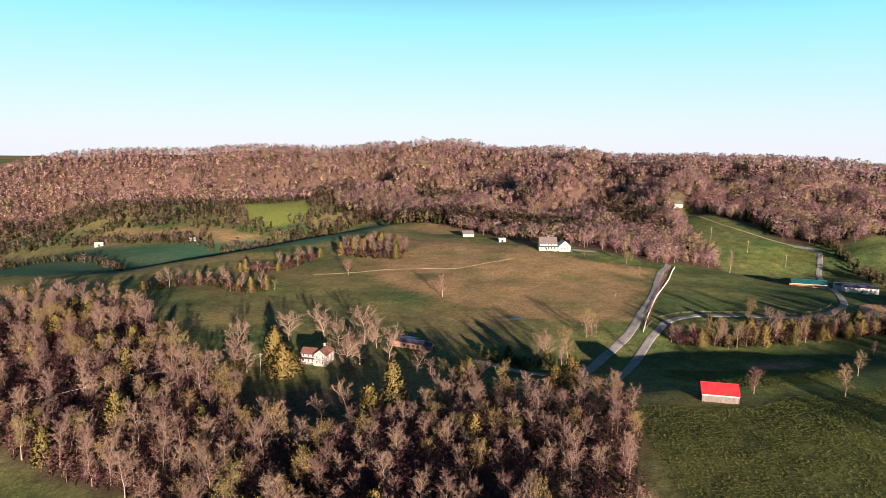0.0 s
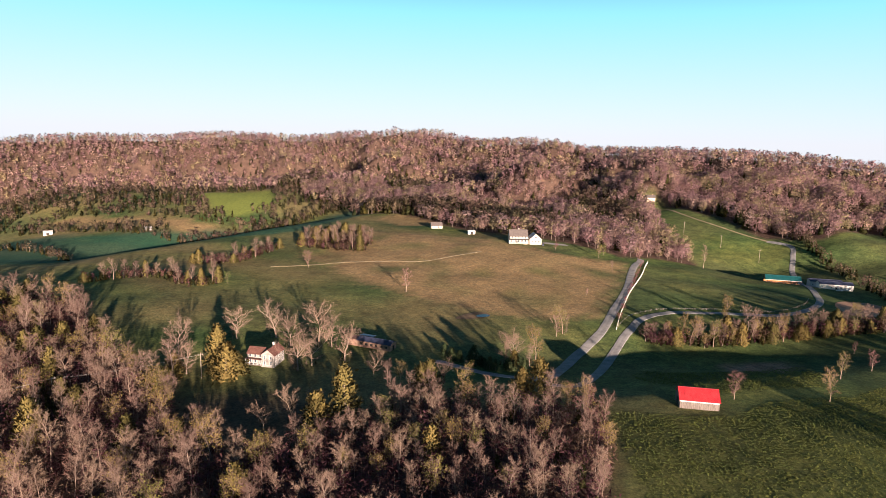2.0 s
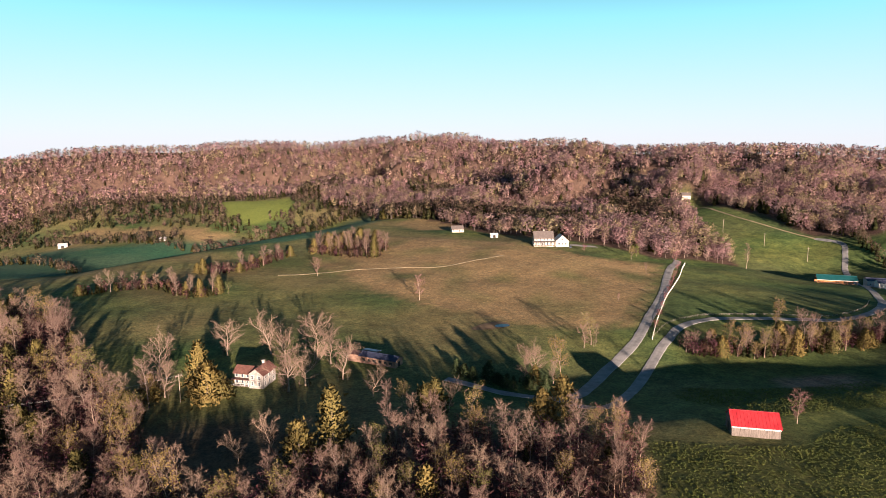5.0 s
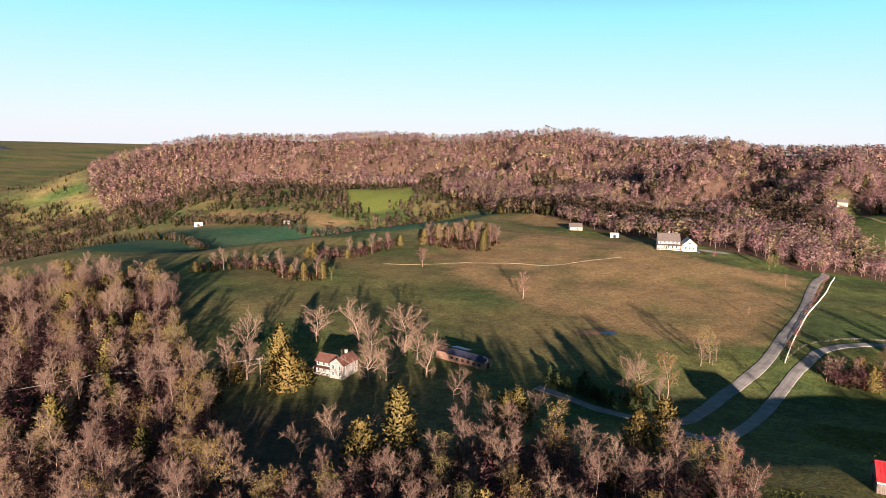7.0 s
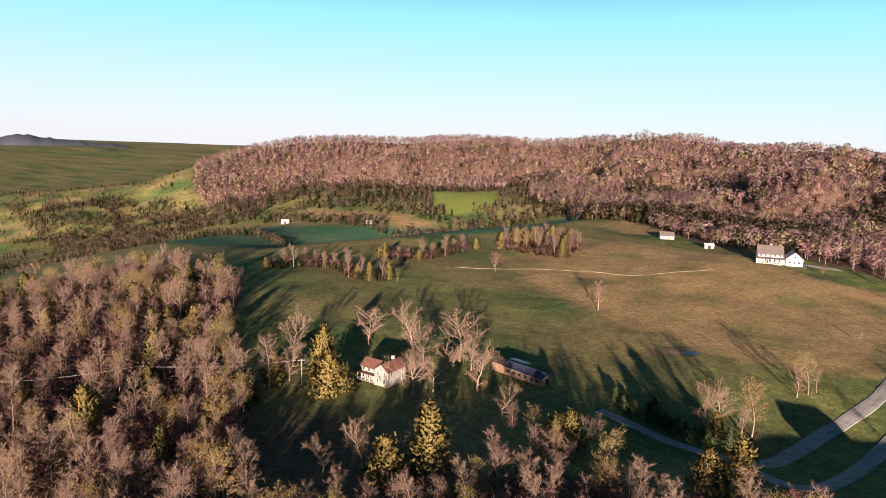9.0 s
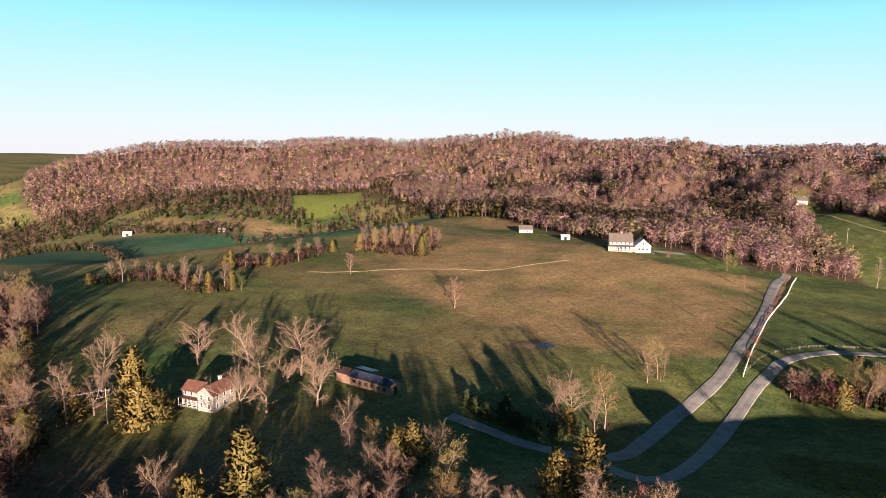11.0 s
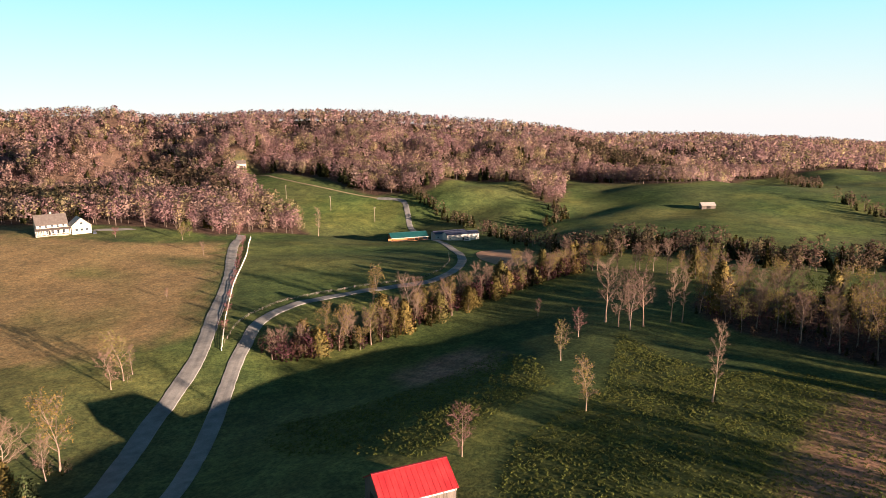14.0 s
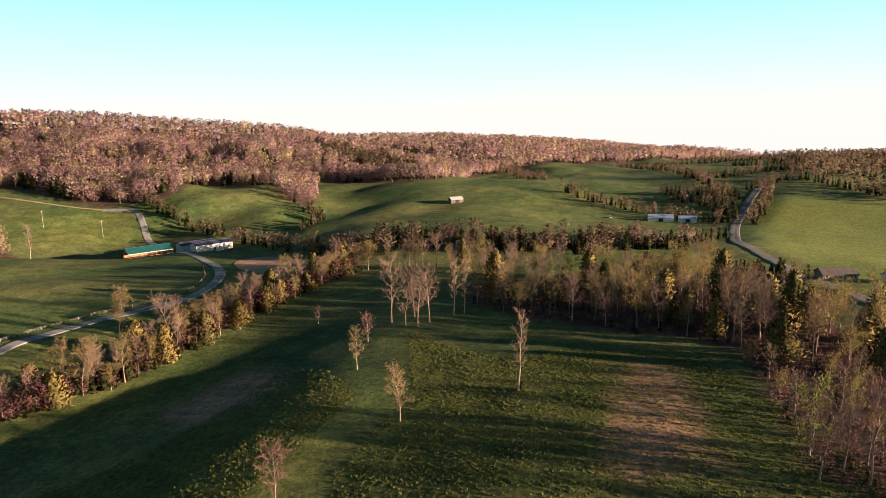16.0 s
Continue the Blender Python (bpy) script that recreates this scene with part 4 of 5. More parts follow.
def before_crest(x, y):
    """Only the slopes that face the valley, and the crest itself."""
    cx, cy = np.array([c[0] for c in CREST], float), np.array([c[1] for c in CREST], float)
    az, r = np.arctan2(x - 28, y - 105), np.hypot(x - 28, y - 105)
    lim = np.interp(az, np.arctan2(cx - 28, cy - 105), np.hypot(cx - 28, cy - 105))
    return r < lim + 8


def nearer(x, y):
    return before_crest(x, y) & (np.hypot(x - 28, y - 105) < 950)


def further(x, y):
    return before_crest(x, y) & (np.hypot(x - 28, y - 105) >= 950)


# dark cedar groves; the first is added in place of a shaded hollow
GROVES_AND_HOLLOW = [[(190, 722), (222, 724), (262, 820), (262, 900), (240, 930), (205, 850)], [(217, 690), (236, 676), (252, 732), (246, 790)], [(-70, 778), (-8, 768), (37, 735), (63, 700), (96, 662), (137, 650), (152, 730), (123, 800), (60, 830), (-40, 850)], [(-200, 1010), (-146, 1032), (-150, 1250), (-220, 1260)], [(-35, 1018), (24, 1024), (80, 1150), (80, 1220), (-40, 1220)], [(185, 844), (232, 826), (266, 910), (222, 990)], [(620, 560), (700, 560), (720, 700), (640, 740)]]


def nearer_woods(x, y):
    """The lower slopes, but for the pasture round the hill house."""
    grove = np.zeros(np.shape(x), bool)
    for q in GROVES_AND_HOLLOW:
        grove |= inside(x, y, q)
    return nearer(x, y) & ~inside(x, y, HILL_PASTURE) & ~grove


far_trees("hillside_woods", "leafless pinkish-brown hardwoods covering the lower slopes", scattered(WOOD_HILL, 7.8, 5, nearer_woods), TINTS, 6, tall=(11, 19), sprays=120, conifers=0.08, wide=0.056, clumps=7, girth=1.1, blade=0.105)
far_trees("ridge_woods", "leafless pinkish-brown hardwoods on the long ridge", scattered(WOOD_HILL, 10.4, 7, further), TINTS, 8, tall=(13, 20), sprays=32, conifers=0.07, wide=0.115, clumps=3, girth=1.2, blade=0.18)


def mixed(x, y):
    open_land = inside(x, y, YELLOW_FIELD) | inside(x, y, TAN_STRIP)
    return (wave(x, y, 105, 33) > -0.4) & ~open_land


far_trees("valley_copses", "mixed cedars and bare trees among small fields", scattered([(-728, 784), (-462, 805), (-293, 756), (-197, 717), (-151, 795), (-92, 875), (-84, 896), (-140, 910), (-168, 1022), (-322, 1036), (-420, 1106), (-602, 1106), (-980, 1162), (-1260, 1064)], 8.5, 9, mixed), ROW_TINTS, 10, tall=(8, 14), sprays=40, conifers=0.45, wide=0.12, blade=0.18)
HEDGES = [[(824, 585), (818, 541), (675, 435)], [(987, 463), (882, 361), (688, 277), (628, 250)], [(618, 296), (602, 266), (560, 243)], [(625, 305), (640, 275), (600, 250)], [(682, 244), (750, 218), (722, 182), (678, 150)], [(540, 226), (614, 226), (682, 230)], [(359, 214), (350, 200), (349, 187)], [(741, 312), (787, 272), (918, 230), (867, 174), (833, 146)], [(1000, 300), (1100, 200), (1050, 80)], [(1250, 380), (1350, 200), (1300, 0)], [(1000, 420), (1150, 330), (1300, 250)], [(400, 262), (430, 250), (470, 235)], [(-999, 881), (-890, 962), (-700, 900)], [(-1140, 1040), (-1014, 1082), (-900, 1010)], [(-800, 700), (-700, 760), (-560, 740)], [(-445, 792), (-293, 748), (-197, 707), (-151, 785), (-92, 865), (-32, 903)], [(357, 521), (326, 440), (315, 392), (349, 385), (365, 374), (363, 339), (360, 311), (378, 297)], [(602, 384), (573, 343), (563, 308), (550, 276), (545, 241)], [(426, 298), (406, 277), (409, 246)], [(350, 700), (375, 658), (367, 588), (361, 539)], [(438, 536), (420, 504), (392, 493)], [(-588, 658), (-462, 672), (-364, 658), (-301, 616)]]


def hedge_places(lines, step, width, seed):
    rng = np.random.RandomState(seed)
    out = []
    for ln in lines:
        q = smooth_line(ln, step)
        out += [q + rng.uniform(-width, width, q.shape) / 2 for _ in range(2)]
    return np.concatenate(out)


far_trees("valley_hedgerows", "dark cedar and hardwood hedgerows dividing pastures", hedge_places(HEDGES, 3.6, 9, 12), ROW_TINTS, 13, tall=(6, 12), sprays=56, conifers=0.5, clumps=5, wide=0.075, blade=0.12)
far_trees("cedar_groves", "dark green cedar groves between bare hillside woods, one in place of a shaded hollow", np.concatenate([scattered(q, 6.5, 70 + i) for i, q in enumerate(GROVES_AND_HOLLOW)]), ROW_TINTS, 71, tall=(13, 20), sprays=70, conifers=0.55, clumps=6, wide=0.09, blade=0.15)


CREEK_BAND = [[(330, 425), (326, 372), (345, 362), (357, 334), (357, 302), (380, 281), (401, 260), (414, 243)], [(345, 400), (352, 372), (372, 345), (372, 312), (392, 290), (412, 268)]]
far_trees("creek_band", "dark cedars and brown hardwoods lining the valley creek", hedge_places(CREEK_BAND, 3.6, 12, 14), ROW_TINTS, 15, tall=(8, 15), sprays=80, conifers=0.4, clumps=6, wide=0.065, blade=0.11)
far_trees("leafing_row", "row of trees in fresh green leaf beside the highway", hedge_places([[(338, 221), (346, 208), (352, 190)]], 3.6, 5, 16), [(0.13, 0.15, 0.045), (0.16, 0.17, 0.05)], 17, tall=(5, 8), sprays=110, conifers=0.0, low=0.1, wide=0.07, blade=0.11)


def broken(x, y):
    return wave(x, y, 150, 37) + 0.4 * wave(x, y, 50, 38) > -0.15


far_trees("plain_woods", "grey-brown woods over the far valley plain", scattered([(650, 150), (640, 40), (760, -80), (1500, -300), (1800, 150), (1300, 300), (900, 235), (760, 205)], 13, 65, broken), ROW_TINTS, 66, tall=(10, 17), sprays=30, conifers=0.2, clumps=4, wide=0.13, blade=0.2)


# brush under and between the nearer trees
BRUSH = [(0.107, 0.047, 0.052), (0.137, 0.069, 0.066), (0.119, 0.054, 0.066), (0.152, 0.085, 0.07), (0.133, 0.088, 0.058), (0.101, 0.054, 0.052)]
far_trees("woodland_brush", "purplish leafless saplings and brush filling the wood", scattered(WOOD_FRONT, 3.6, 21), BRUSH, 22, tall=(4, 10), sprays=62, conifers=0.04, wide=0.05, low=0.05, category="brush", blade=0.16)
far_trees("creek_brush", "brown saplings and brush along the creek wood", scattered(WOOD_CREEK, 3.6, 23), BRUSH, 24, tall=(1.5, 5), sprays=60, conifers=0.12, wide=0.06, low=0.02, category="brush", blade=0.16)
FIELD_ROWS = [[(-204, 442), (-182, 454), (-157, 452), (-132, 428), (-120, 440)], [(-157, 507), (-129, 508), (-118, 535), (-109, 563)], [(-90, 574), (-63, 560), (-38, 550)], [(-77, 612), (-48, 612), (-34, 574)], [(-80, 590), (-55, 585)], [(-60, 600), (-40, 590)]]
far_trees("field_brush", "russet brush and cedars in rows between the pastures", hedge_places(FIELD_ROWS, 1.7, 8, 27), BRUSH + [(0.13, 0.085, 0.04)], 28, tall=(4, 8.5), sprays=80, conifers=0.3, wide=0.07, low=0.02, clumps=6, category="brush", blade=0.15)
far_trees("hedge_brush", "tangled brown brush filling the hedgerow", hedge_places([HEDGE, [(x, y + 4) for x, y in HEDGE]], 1.9, 5, 25), BRUSH, 26, tall=(4, 9), sprays=80, conifers=0.2, wide=0.06, low=0.02, clumps=5, category="brush", blade=0.15)


LANE_EDGE = smooth_line(LANE[7:17], 4.0)
LANE_TURN = np.gradient(LANE_EDGE, axis=0)
LANE_TURN /= np.hypot(LANE_TURN[:, 0], LANE_TURN[:, 1])[:, None]
DITCH = LANE_EDGE + np.stack([-LANE_TURN[:, 1], LANE_TURN[:, 0]], 1) * 6.5
far_trees("ditch_growth", "dark rough grass and briars in a ditch beside the lane", hedge_places([DITCH.tolist()], 0.9, 1.4, 47), [(0.05, 0.055, 0.025), (0.07, 0.06, 0.03), (0.06, 0.045, 0.03)], 48, tall=(0.4, 0.9), sprays=16, conifers=0.0, wide=0.16, blade=0.3, low=0.02, clumps=0, category="brush")
far_trees("yard_shrubs", "leafless shrubs at the feet of the yard trees", np.array([(a + 2.2 * math.cos(k * 1.9 + a), b + 2.2 * math.sin(k * 1.9 + a)) for a, b in ((-79, 331), (-61, 334), (-52, 322), (-40, 329), (-33, 322), (-25, 303), (-43, 290), (-38, 296), (46, 307), (60, 309), (-97, 304), (-88, 288), (81, 350)) for k in range(5)]), [(0.14, 0.09, 0.075), (0.17, 0.12, 0.09), (0.15, 0.12, 0.06)], 45, tall=(2.5, 5.5), sprays=70, conifers=0.05, wide=0.022, category="shrubs", blade=0.13)


def crop_tufts():
    """Leafy crop plants in ragged rows over the barn field."""
    rng = np.random.RandomState(40)
    c, s = math.cos(radians(68)), math.sin(radians(68))
    gu, gv = np.meshgrid(np.arange(-40, 420, 0.8), np.arange(-260, 200, 1.15))
    gu, gv = (gu + rng.uniform(-0.45, 0.45, gu.shape)).ravel(), (gv + rng.uniform(-0.5, 0.5, gv.shape)).ravel()
    x, y = c * gu - s * gv, s * gu + c * gv
    keep = (x > 60) & (x < 235) & (y > 160) & (y < 310)
    x, y = x[keep], y[keep]
    ok = inside(x, y, CROP_A) | inside(x, y, CROP_B) | (inside(x, y, CROP_C) & (rng.uniform(size=len(x)) < 0.85))
    ok &= (rng.uniform(size=len(x)) < np.clip(0.8 + 0.3 * wave(x, y, 9, 50) + 0.3 * wave(x, y, 26, 51), 0.3, 0.97))
    ok &= ~((np.abs(x - 104.6) < 9) & (np.abs(y - 240.7) < 7))
    x, y = x[ok], y[ok]
    n, k = len(x), 6
    p = np.repeat(np.stack([x, y, surface_z(x, y) - 0.05], 1), k, 0) + rng.normal(size=(n * k, 3)) * (0.22, 0.22, 0.0)
    d = unit(np.stack([rng.normal(size=n * k), rng.normal(size=n * k), rng.uniform(0.5, 1.3, n * k)], 1))
    V = slivers(p + d * 0.0, d, rng.uniform(0.3, 0.6, n * k), rng.uniform(0.18, 0.32, n * k), rng)
    C = np.repeat(np.array([(0.100, 0.125, 0.032)]) * rng.uniform(0.7, 1.3, (n, 1)) + np.array((0.04, 0.025, 0.006)) * rng.uniform(size=(n, 1)), 3 * k, 0)
    me = bpy.data.meshes.new("crop_plants")
    me.from_pydata(V.tolist(), [], np.arange(len(V)).reshape(-1, 3).tolist())
    at = me.attributes.new("plant_colour", "FLOAT_COLOR", "POINT")
    at.data.foreach_set("color", np.hstack([C, np.ones((len(C), 1))]).astype(np.float32).ravel())
    me.materials.append(M["thin_leaf"])
    return tagged(new("crop_plants", me), "leafy green crop in ragged rows", "crop", kind="stuff")


crop_tufts()
for kinds in STOCK.values():
    for src in kinds:
        if src.name not in used:
            for o in [*src.children_recursive, src]:
                bpy.data.objects.remove(o)


# unseen woods added south for shade; the far farmland goes on to the west
far_trees("southern_woods", "unseen bare hardwoods added to the south to shade the wood", scattered([(-60, 118), (50, 120), (50, 20), (-60, 20)], 6.5, 61), BRUSH, 62, tall=(14, 19), sprays=50, conifers=0.1, wide=0.05, blade=0.13)


def western(x, y):
    return wave(x, y, 90, 35) + 0.5 * wave(x, y, 35, 36) > 0.2


far_trees("western_copses", "scattered cedars and bare trees over far farmland", scattered([(-1500, 760), (-900, 640), (-520, 560), (-440, 640), (-560, 860), (-690, 1080), (-780, 1200), (-900, 1400), (-1600, 1500)], 11, 63, western), ROW_TINTS, 64, tall=(7, 13), sprays=36, conifers=0.5, wide=0.09, blade=0.15)

# ---- buildings ----
def box(cx, cy, cz, sx, sy, sz):
    """A block, centre and size, as vertices and faces."""
    v = [(cx + a * sx / 2, cy + b * sy / 2, cz + c * sz / 2) for a in (-1, 1) for b in (-1, 1) for c in (-1, 1)]
    return v, [(0, 1, 3, 2), (4, 6, 7, 5), (0, 4, 5, 1), (2, 3, 7, 6), (0, 2, 6, 4), (1, 5, 7, 3)]


def prism(profile, x0, x1):
    """An outline in y and z drawn out along x."""
    n = len(profile)
    v = [(x, y, z) for x in (x0, x1) for y, z in profile]
    f = [tuple(range(n))[::-1], tuple(range(n, 2 * n))]
    f += [(i, (i + 1) % n, n + (i + 1) % n, n + i) for i in range(n)]
    return v, f


def joined(*solids):
    v, f = [], []
    for sv, sf in solids:
        f += [tuple(i + len(v) for i in q) for q in sf]
        v += sv
    return v, f


def piece(name, solid, material, parent, label="", worn=0.0):
    """One part of a building, its edges slightly broken."""
    me = bpy.data.meshes.new(name)
    bm = bmesh.new()
    vs = [bm.verts.new(p) for p in solid[0]]
    for q in solid[1]:
        bm.faces.new([vs[i] for i in q])
    bmesh.ops.recalc_face_normals(bm, faces=bm.faces)
    if worn:
        bmesh.ops.bevel(bm, geom=bm.edges[:], offset=worn, segments=1, affect="EDGES")
    bm.to_mesh(me)
    bm.free()
    me.materials.append(material)
    return part(name, me, parent, label)


def opening(kind, parent, side, L, W, u, z, w, h, frame, fill_mat):
    """A window or door with frame and pane set into a wall: side is front, back, left or right."""
    d = 0.12
    if side in ("front", "back"):
        s = -1 if side == "front" else 1
        c = (u, s * (W / 2 + 0.02), z + h / 2)
        bars = [box(c[0], c[1], c[2] + h / 2, w + 0.24, d, 0.14), box(c[0], c[1], c[2] - h / 2, w + 0.3, d + 0.06, 0.14), box(c[0] - w / 2, c[1], c[2], 0.13, d, h), box(c[0] + w / 2, c[1], c[2], 0.13, d, h)]
        pane = box(c[0], c[1] + 0.0 * s, c[2], w - 0.1, 0.05, h - 0.1)
        bar = box(c[0], c[1] + 0.02 * s, c[2], w - 0.1, 0.06, 0.07)
    else:
        s = -1 if side == "left" else 1
        c = (s * (L / 2 + 0.02), u, z + h / 2)
        bars = [box(c[0], c[1], c[2] + h / 2, d, w + 0.24, 0.14), box(c[0], c[1], c[2] - h / 2, d + 0.06, w + 0.3, 0.14), box(c[0], c[1] - w / 2, c[2], d, 0.13, h), box(c[0], c[1] + w / 2, c[2], d, 0.13, h)]
        pane = box(c[0], c[1], c[2], 0.05, w - 0.1, h - 0.1)
        bar = box(c[0] + 0.02 * s, c[1], c[2], 0.06, w - 0.1, 0.07)
    o = piece(kind, joined(*bars), frame, parent)
    piece("pane" if kind == "window" else "leaf", pane, fill_mat, o)
    if kind == "window":
        piece("glazing_bar", bar, frame, o)
    return o


def roof_slabs(parent, L, W, he, hr, mat, over=0.4, gable_over=0.35, thick=0.14, ribs=0.0, label="", base=(0, 0)):
    """Two sloping slabs with eaves, and a ridge cap."""
    bx, by = base
    run = W / 2 + over
    slope = (hr - he) / (W / 2)
    for s in (-1, 1):
        prof = [(by, hr + 0.02), (by, hr + 0.02 + thick), (by + s * run, he - slope * over + thick), (by + s * run, he - slope * over)]
        slab = piece("roof", prism(prof, bx - L / 2 - gable_over, bx + L / 2 + gable_over), mat, parent, label)
        if ribs:
            n = int(L / ribs)
            for i in range(n + 1):
                xx = bx - L / 2 - gable_over + 0.1 + i * (L + 2 * gable_over - 0.2) / n
                piece("rib", prism([(by, hr + thick), (by, hr + thick + 0.07), (by + s * run, he - slope * over + thick + 0.07), (by + s * run, he - slope * over + thick)], xx - 0.04, xx + 0.04), mat, slab)
    piece("ridge_cap", box(bx, by, hr + thick + 0.02, L + 2 * gable_over, 0.4, 0.1), mat, parent)


def gable_body(parent, L, W, he, hr, mat, base=(0, 0), down=0.8, label=""):
    bx, by = base
    prof = [(by - W / 2, -down), (by + W / 2, -down), (by + W / 2, he), (by, hr), (by - W / 2, he)]
    return piece("wall", prism(prof, bx - L / 2, bx + L / 2), mat, parent, label)


def seat(ob, x, y, yaw, dz=0.0):
    ob.matrix_basis = pose(x, y, float(surface_z(x, y)) + dz, 0, 0, yaw)
    return ob


def red_barn():
    b = thing("barn", "weathered grey tobacco barn with a bright red metal roof", "barn")
    L, W, he, hr = 13.1, 8.8, 4.0, 6.8
    gable_body(b, L, W, he, hr, M["old_board"])
    roof_slabs(b, L, W, he, hr, M["red_roof"], 0.5, 0.3, ribs=0.9, label="bright red metal roof")
    piece("eave_sheet", box(0, -W / 2 - 0.05, he - 0.45, L + 0.1, 0.08, 0.9), M["pale_metal"], b, "pale metal sheet under the eave")
    piece("footing", box(0, 0, -0.15, L + 0.35, W + 0.35, 0.7), M["stone"], b, "low stone footing")
    for i in range(6):
        piece("door_panel", box(-L / 2 + 1.25 + i * 2.12, -W / 2 - 0.05, 1.75, 1.95, 0.08, 2.7), M["old_board"], b, worn=0.02)
    for i in range(7):
        piece("batten", box(-L / 2 + 0.19 + i * 2.12, -W / 2 - 0.07, 1.75, 0.16, 0.1, 3.2), M["old_board"], b)
    opening("barn_door", b, "left", L, W, 0, 0.3, 3.0, 3.0, M["old_board"], M["dark_void"])
    opening("barn_door", b, "right", L, W, 0, 0.3, 3.0, 3.0, M["old_board"], M["dark_void"])
    return seat(b, 104.6, 240.7, -12.2, -0.4)


def farmhouse():
    h = thing("farmhouse", "old white two-storey farmhouse with peeling boards and rusty roof", "house")
    L, W, he, hr = 10.0, 5.8, 5.0, 7.2
    gable_body(h, L, W, he, hr, M["peeling_board"])
    roof_slabs(h, L, W, he, hr, M["rust_roof"], 0.4, 0.35, ribs=0.8)
    piece("chimney", joined(box(2.2, 0.5, hr + 0.2, 0.8, 0.8, 1.8), box(2.2, 0.5, hr + 1.15, 1.0, 1.0, 0.2)), M["white_board"], h, "whitewashed chimney")
    for u in (-3.2, 0.0, 3.2):
        for z in (0.7, 3.1):
            opening("window", h, "front", L, W, u, z, 0.9, 1.5, M["white_board"], M["glass"])
    for u in (-1.4, 1.4):
        for z in (0.7, 3.1):
            opening("window", h, "left", L, W, u, z, 0.9, 1.5, M["white_board"], M["glass"])
    return h


def farmhouse_at(x, y):
    h = farmhouse()
    seat(h, x, y, 76.8, 0.1)
    # the wing with its two-level porch, at right angles
    wl, ww, he, hr = 7.2, 6.0, 4.7, 6.7
    wing = [(-0.6, 6.3)]
    for bx, by in wing:
        prof = [(bx - ww / 2, -0.8), (bx + ww / 2, -0.8), (bx + ww / 2, he), (bx, hr), (bx - ww / 2, he)]
        v, f = prism(prof, by - wl / 2, by + wl / 2)
        piece("wing_wall", ([(p[1], p[0], p[2]) for p in v], f), M["peeling_board"], h)
        for s in (-1, 1):
            slope = (hr - he) / (ww / 2)
            pr = [(bx, hr + 0.02), (bx, hr + 0.16), (bx + s * (ww / 2 + 0.4), he - slope * 0.4 + 0.14), (bx + s * (ww / 2 + 0.4), he - slope * 0.4)]
            v, f = prism(pr, by - wl / 2, by + wl / 2 + 0.35)
            piece("wing_roof", ([(p[1], p[0], p[2]) for p in v], f), M["rust_roof"], h)
        px = bx - ww / 2 - 1.0
        piece("porch_deck", box(px, by, 0.25, 2.0, wl, 0.25), M["old_board"], h)
        piece("porch_roof", joined(prism([(by - wl / 2 - 0.2, 2.75), (by + wl / 2 + 0.2, 2.75), (by + wl / 2 + 0.2, 2.9), (by - wl / 2 - 0.2, 2.9)], px - 1.2, px + 1.0)), M["rust_roof"], h)
        for i in range(5):
            piece("porch_post", box(px - 0.9, by - wl / 2 + 0.15 + i * (wl - 0.3) / 4, 1.5, 0.16, 0.16, 2.5), M["white_board"], h)
        piece("porch_rail", joined(box(px - 0.9, by, 1.15, 0.08, wl, 0.1), box(px - 0.9, by, 0.6, 0.06, wl, 0.08)), M["white_board"], h)
        for k in range(3):
            for z in (0.7, 3.05):
                piece("window", box(bx - ww / 2 - 0.03, by - 2.3 + k * 2.3, z + 0.75, 0.1, 1.0, 1.5), M["white_board"], h)
                piece("pane", box(bx - ww / 2 - 0.07, by - 2.3 + k * 2.3, z + 0.75, 0.08, 0.75, 1.25), M["glass"], h)
    return h


def long_shed():
    s = thing("long_shed", "long low farm shed with dark blue roof and brick end", "shed")
    L, W, he, hr = 17.4, 5.6, 3.0, 4.1
    gable_body(s, L, W, he, hr, M["brick_wall"])
    roof_slabs(s, L, W, he, hr, M["dark_roof"], 0.45, 0.35, ribs=1.1)
    for i in range(6):
        opening("window", s, "front", L, W, -6.6 + i * 2.6, 1.0, 1.3, 1.0, M["old_board"], M["dark_void"])
    opening("door", s, "right", L, W, 0, 0, 1.6, 2.2, M["old_board"], M["dark_void"])
    piece("brick_annexe", box(-L / 2 - 3.0, -0.4, 1.2, 6.0, 4.6, 3.6), M["brick_wall"], s, "pinkish brick annexe")
    piece("annexe_roof", prism([(-2.9, 2.9), (2.1, 3.2), (2.1, 3.34), (-2.9, 3.04)], -L / 2 - 6.2, -L / 2 + 0.0), M["rust_roof"], s)
    piece("lean_to", box(-L / 2 + 1.2, 4.6, 1.2, 6.5, 3.4, 3.6), M["brick_wall"], s)
    piece("lean_to_roof", prism([(2.7, 3.6), (6.6, 3.0), (6.6, 3.14), (2.7, 3.74)], -L / 2 - 2.4, -L / 2 + 4.8), M["blue_tin"], s, "sloping blue tin roof")
    return seat(s, -12.1, 321.5, -26.6)


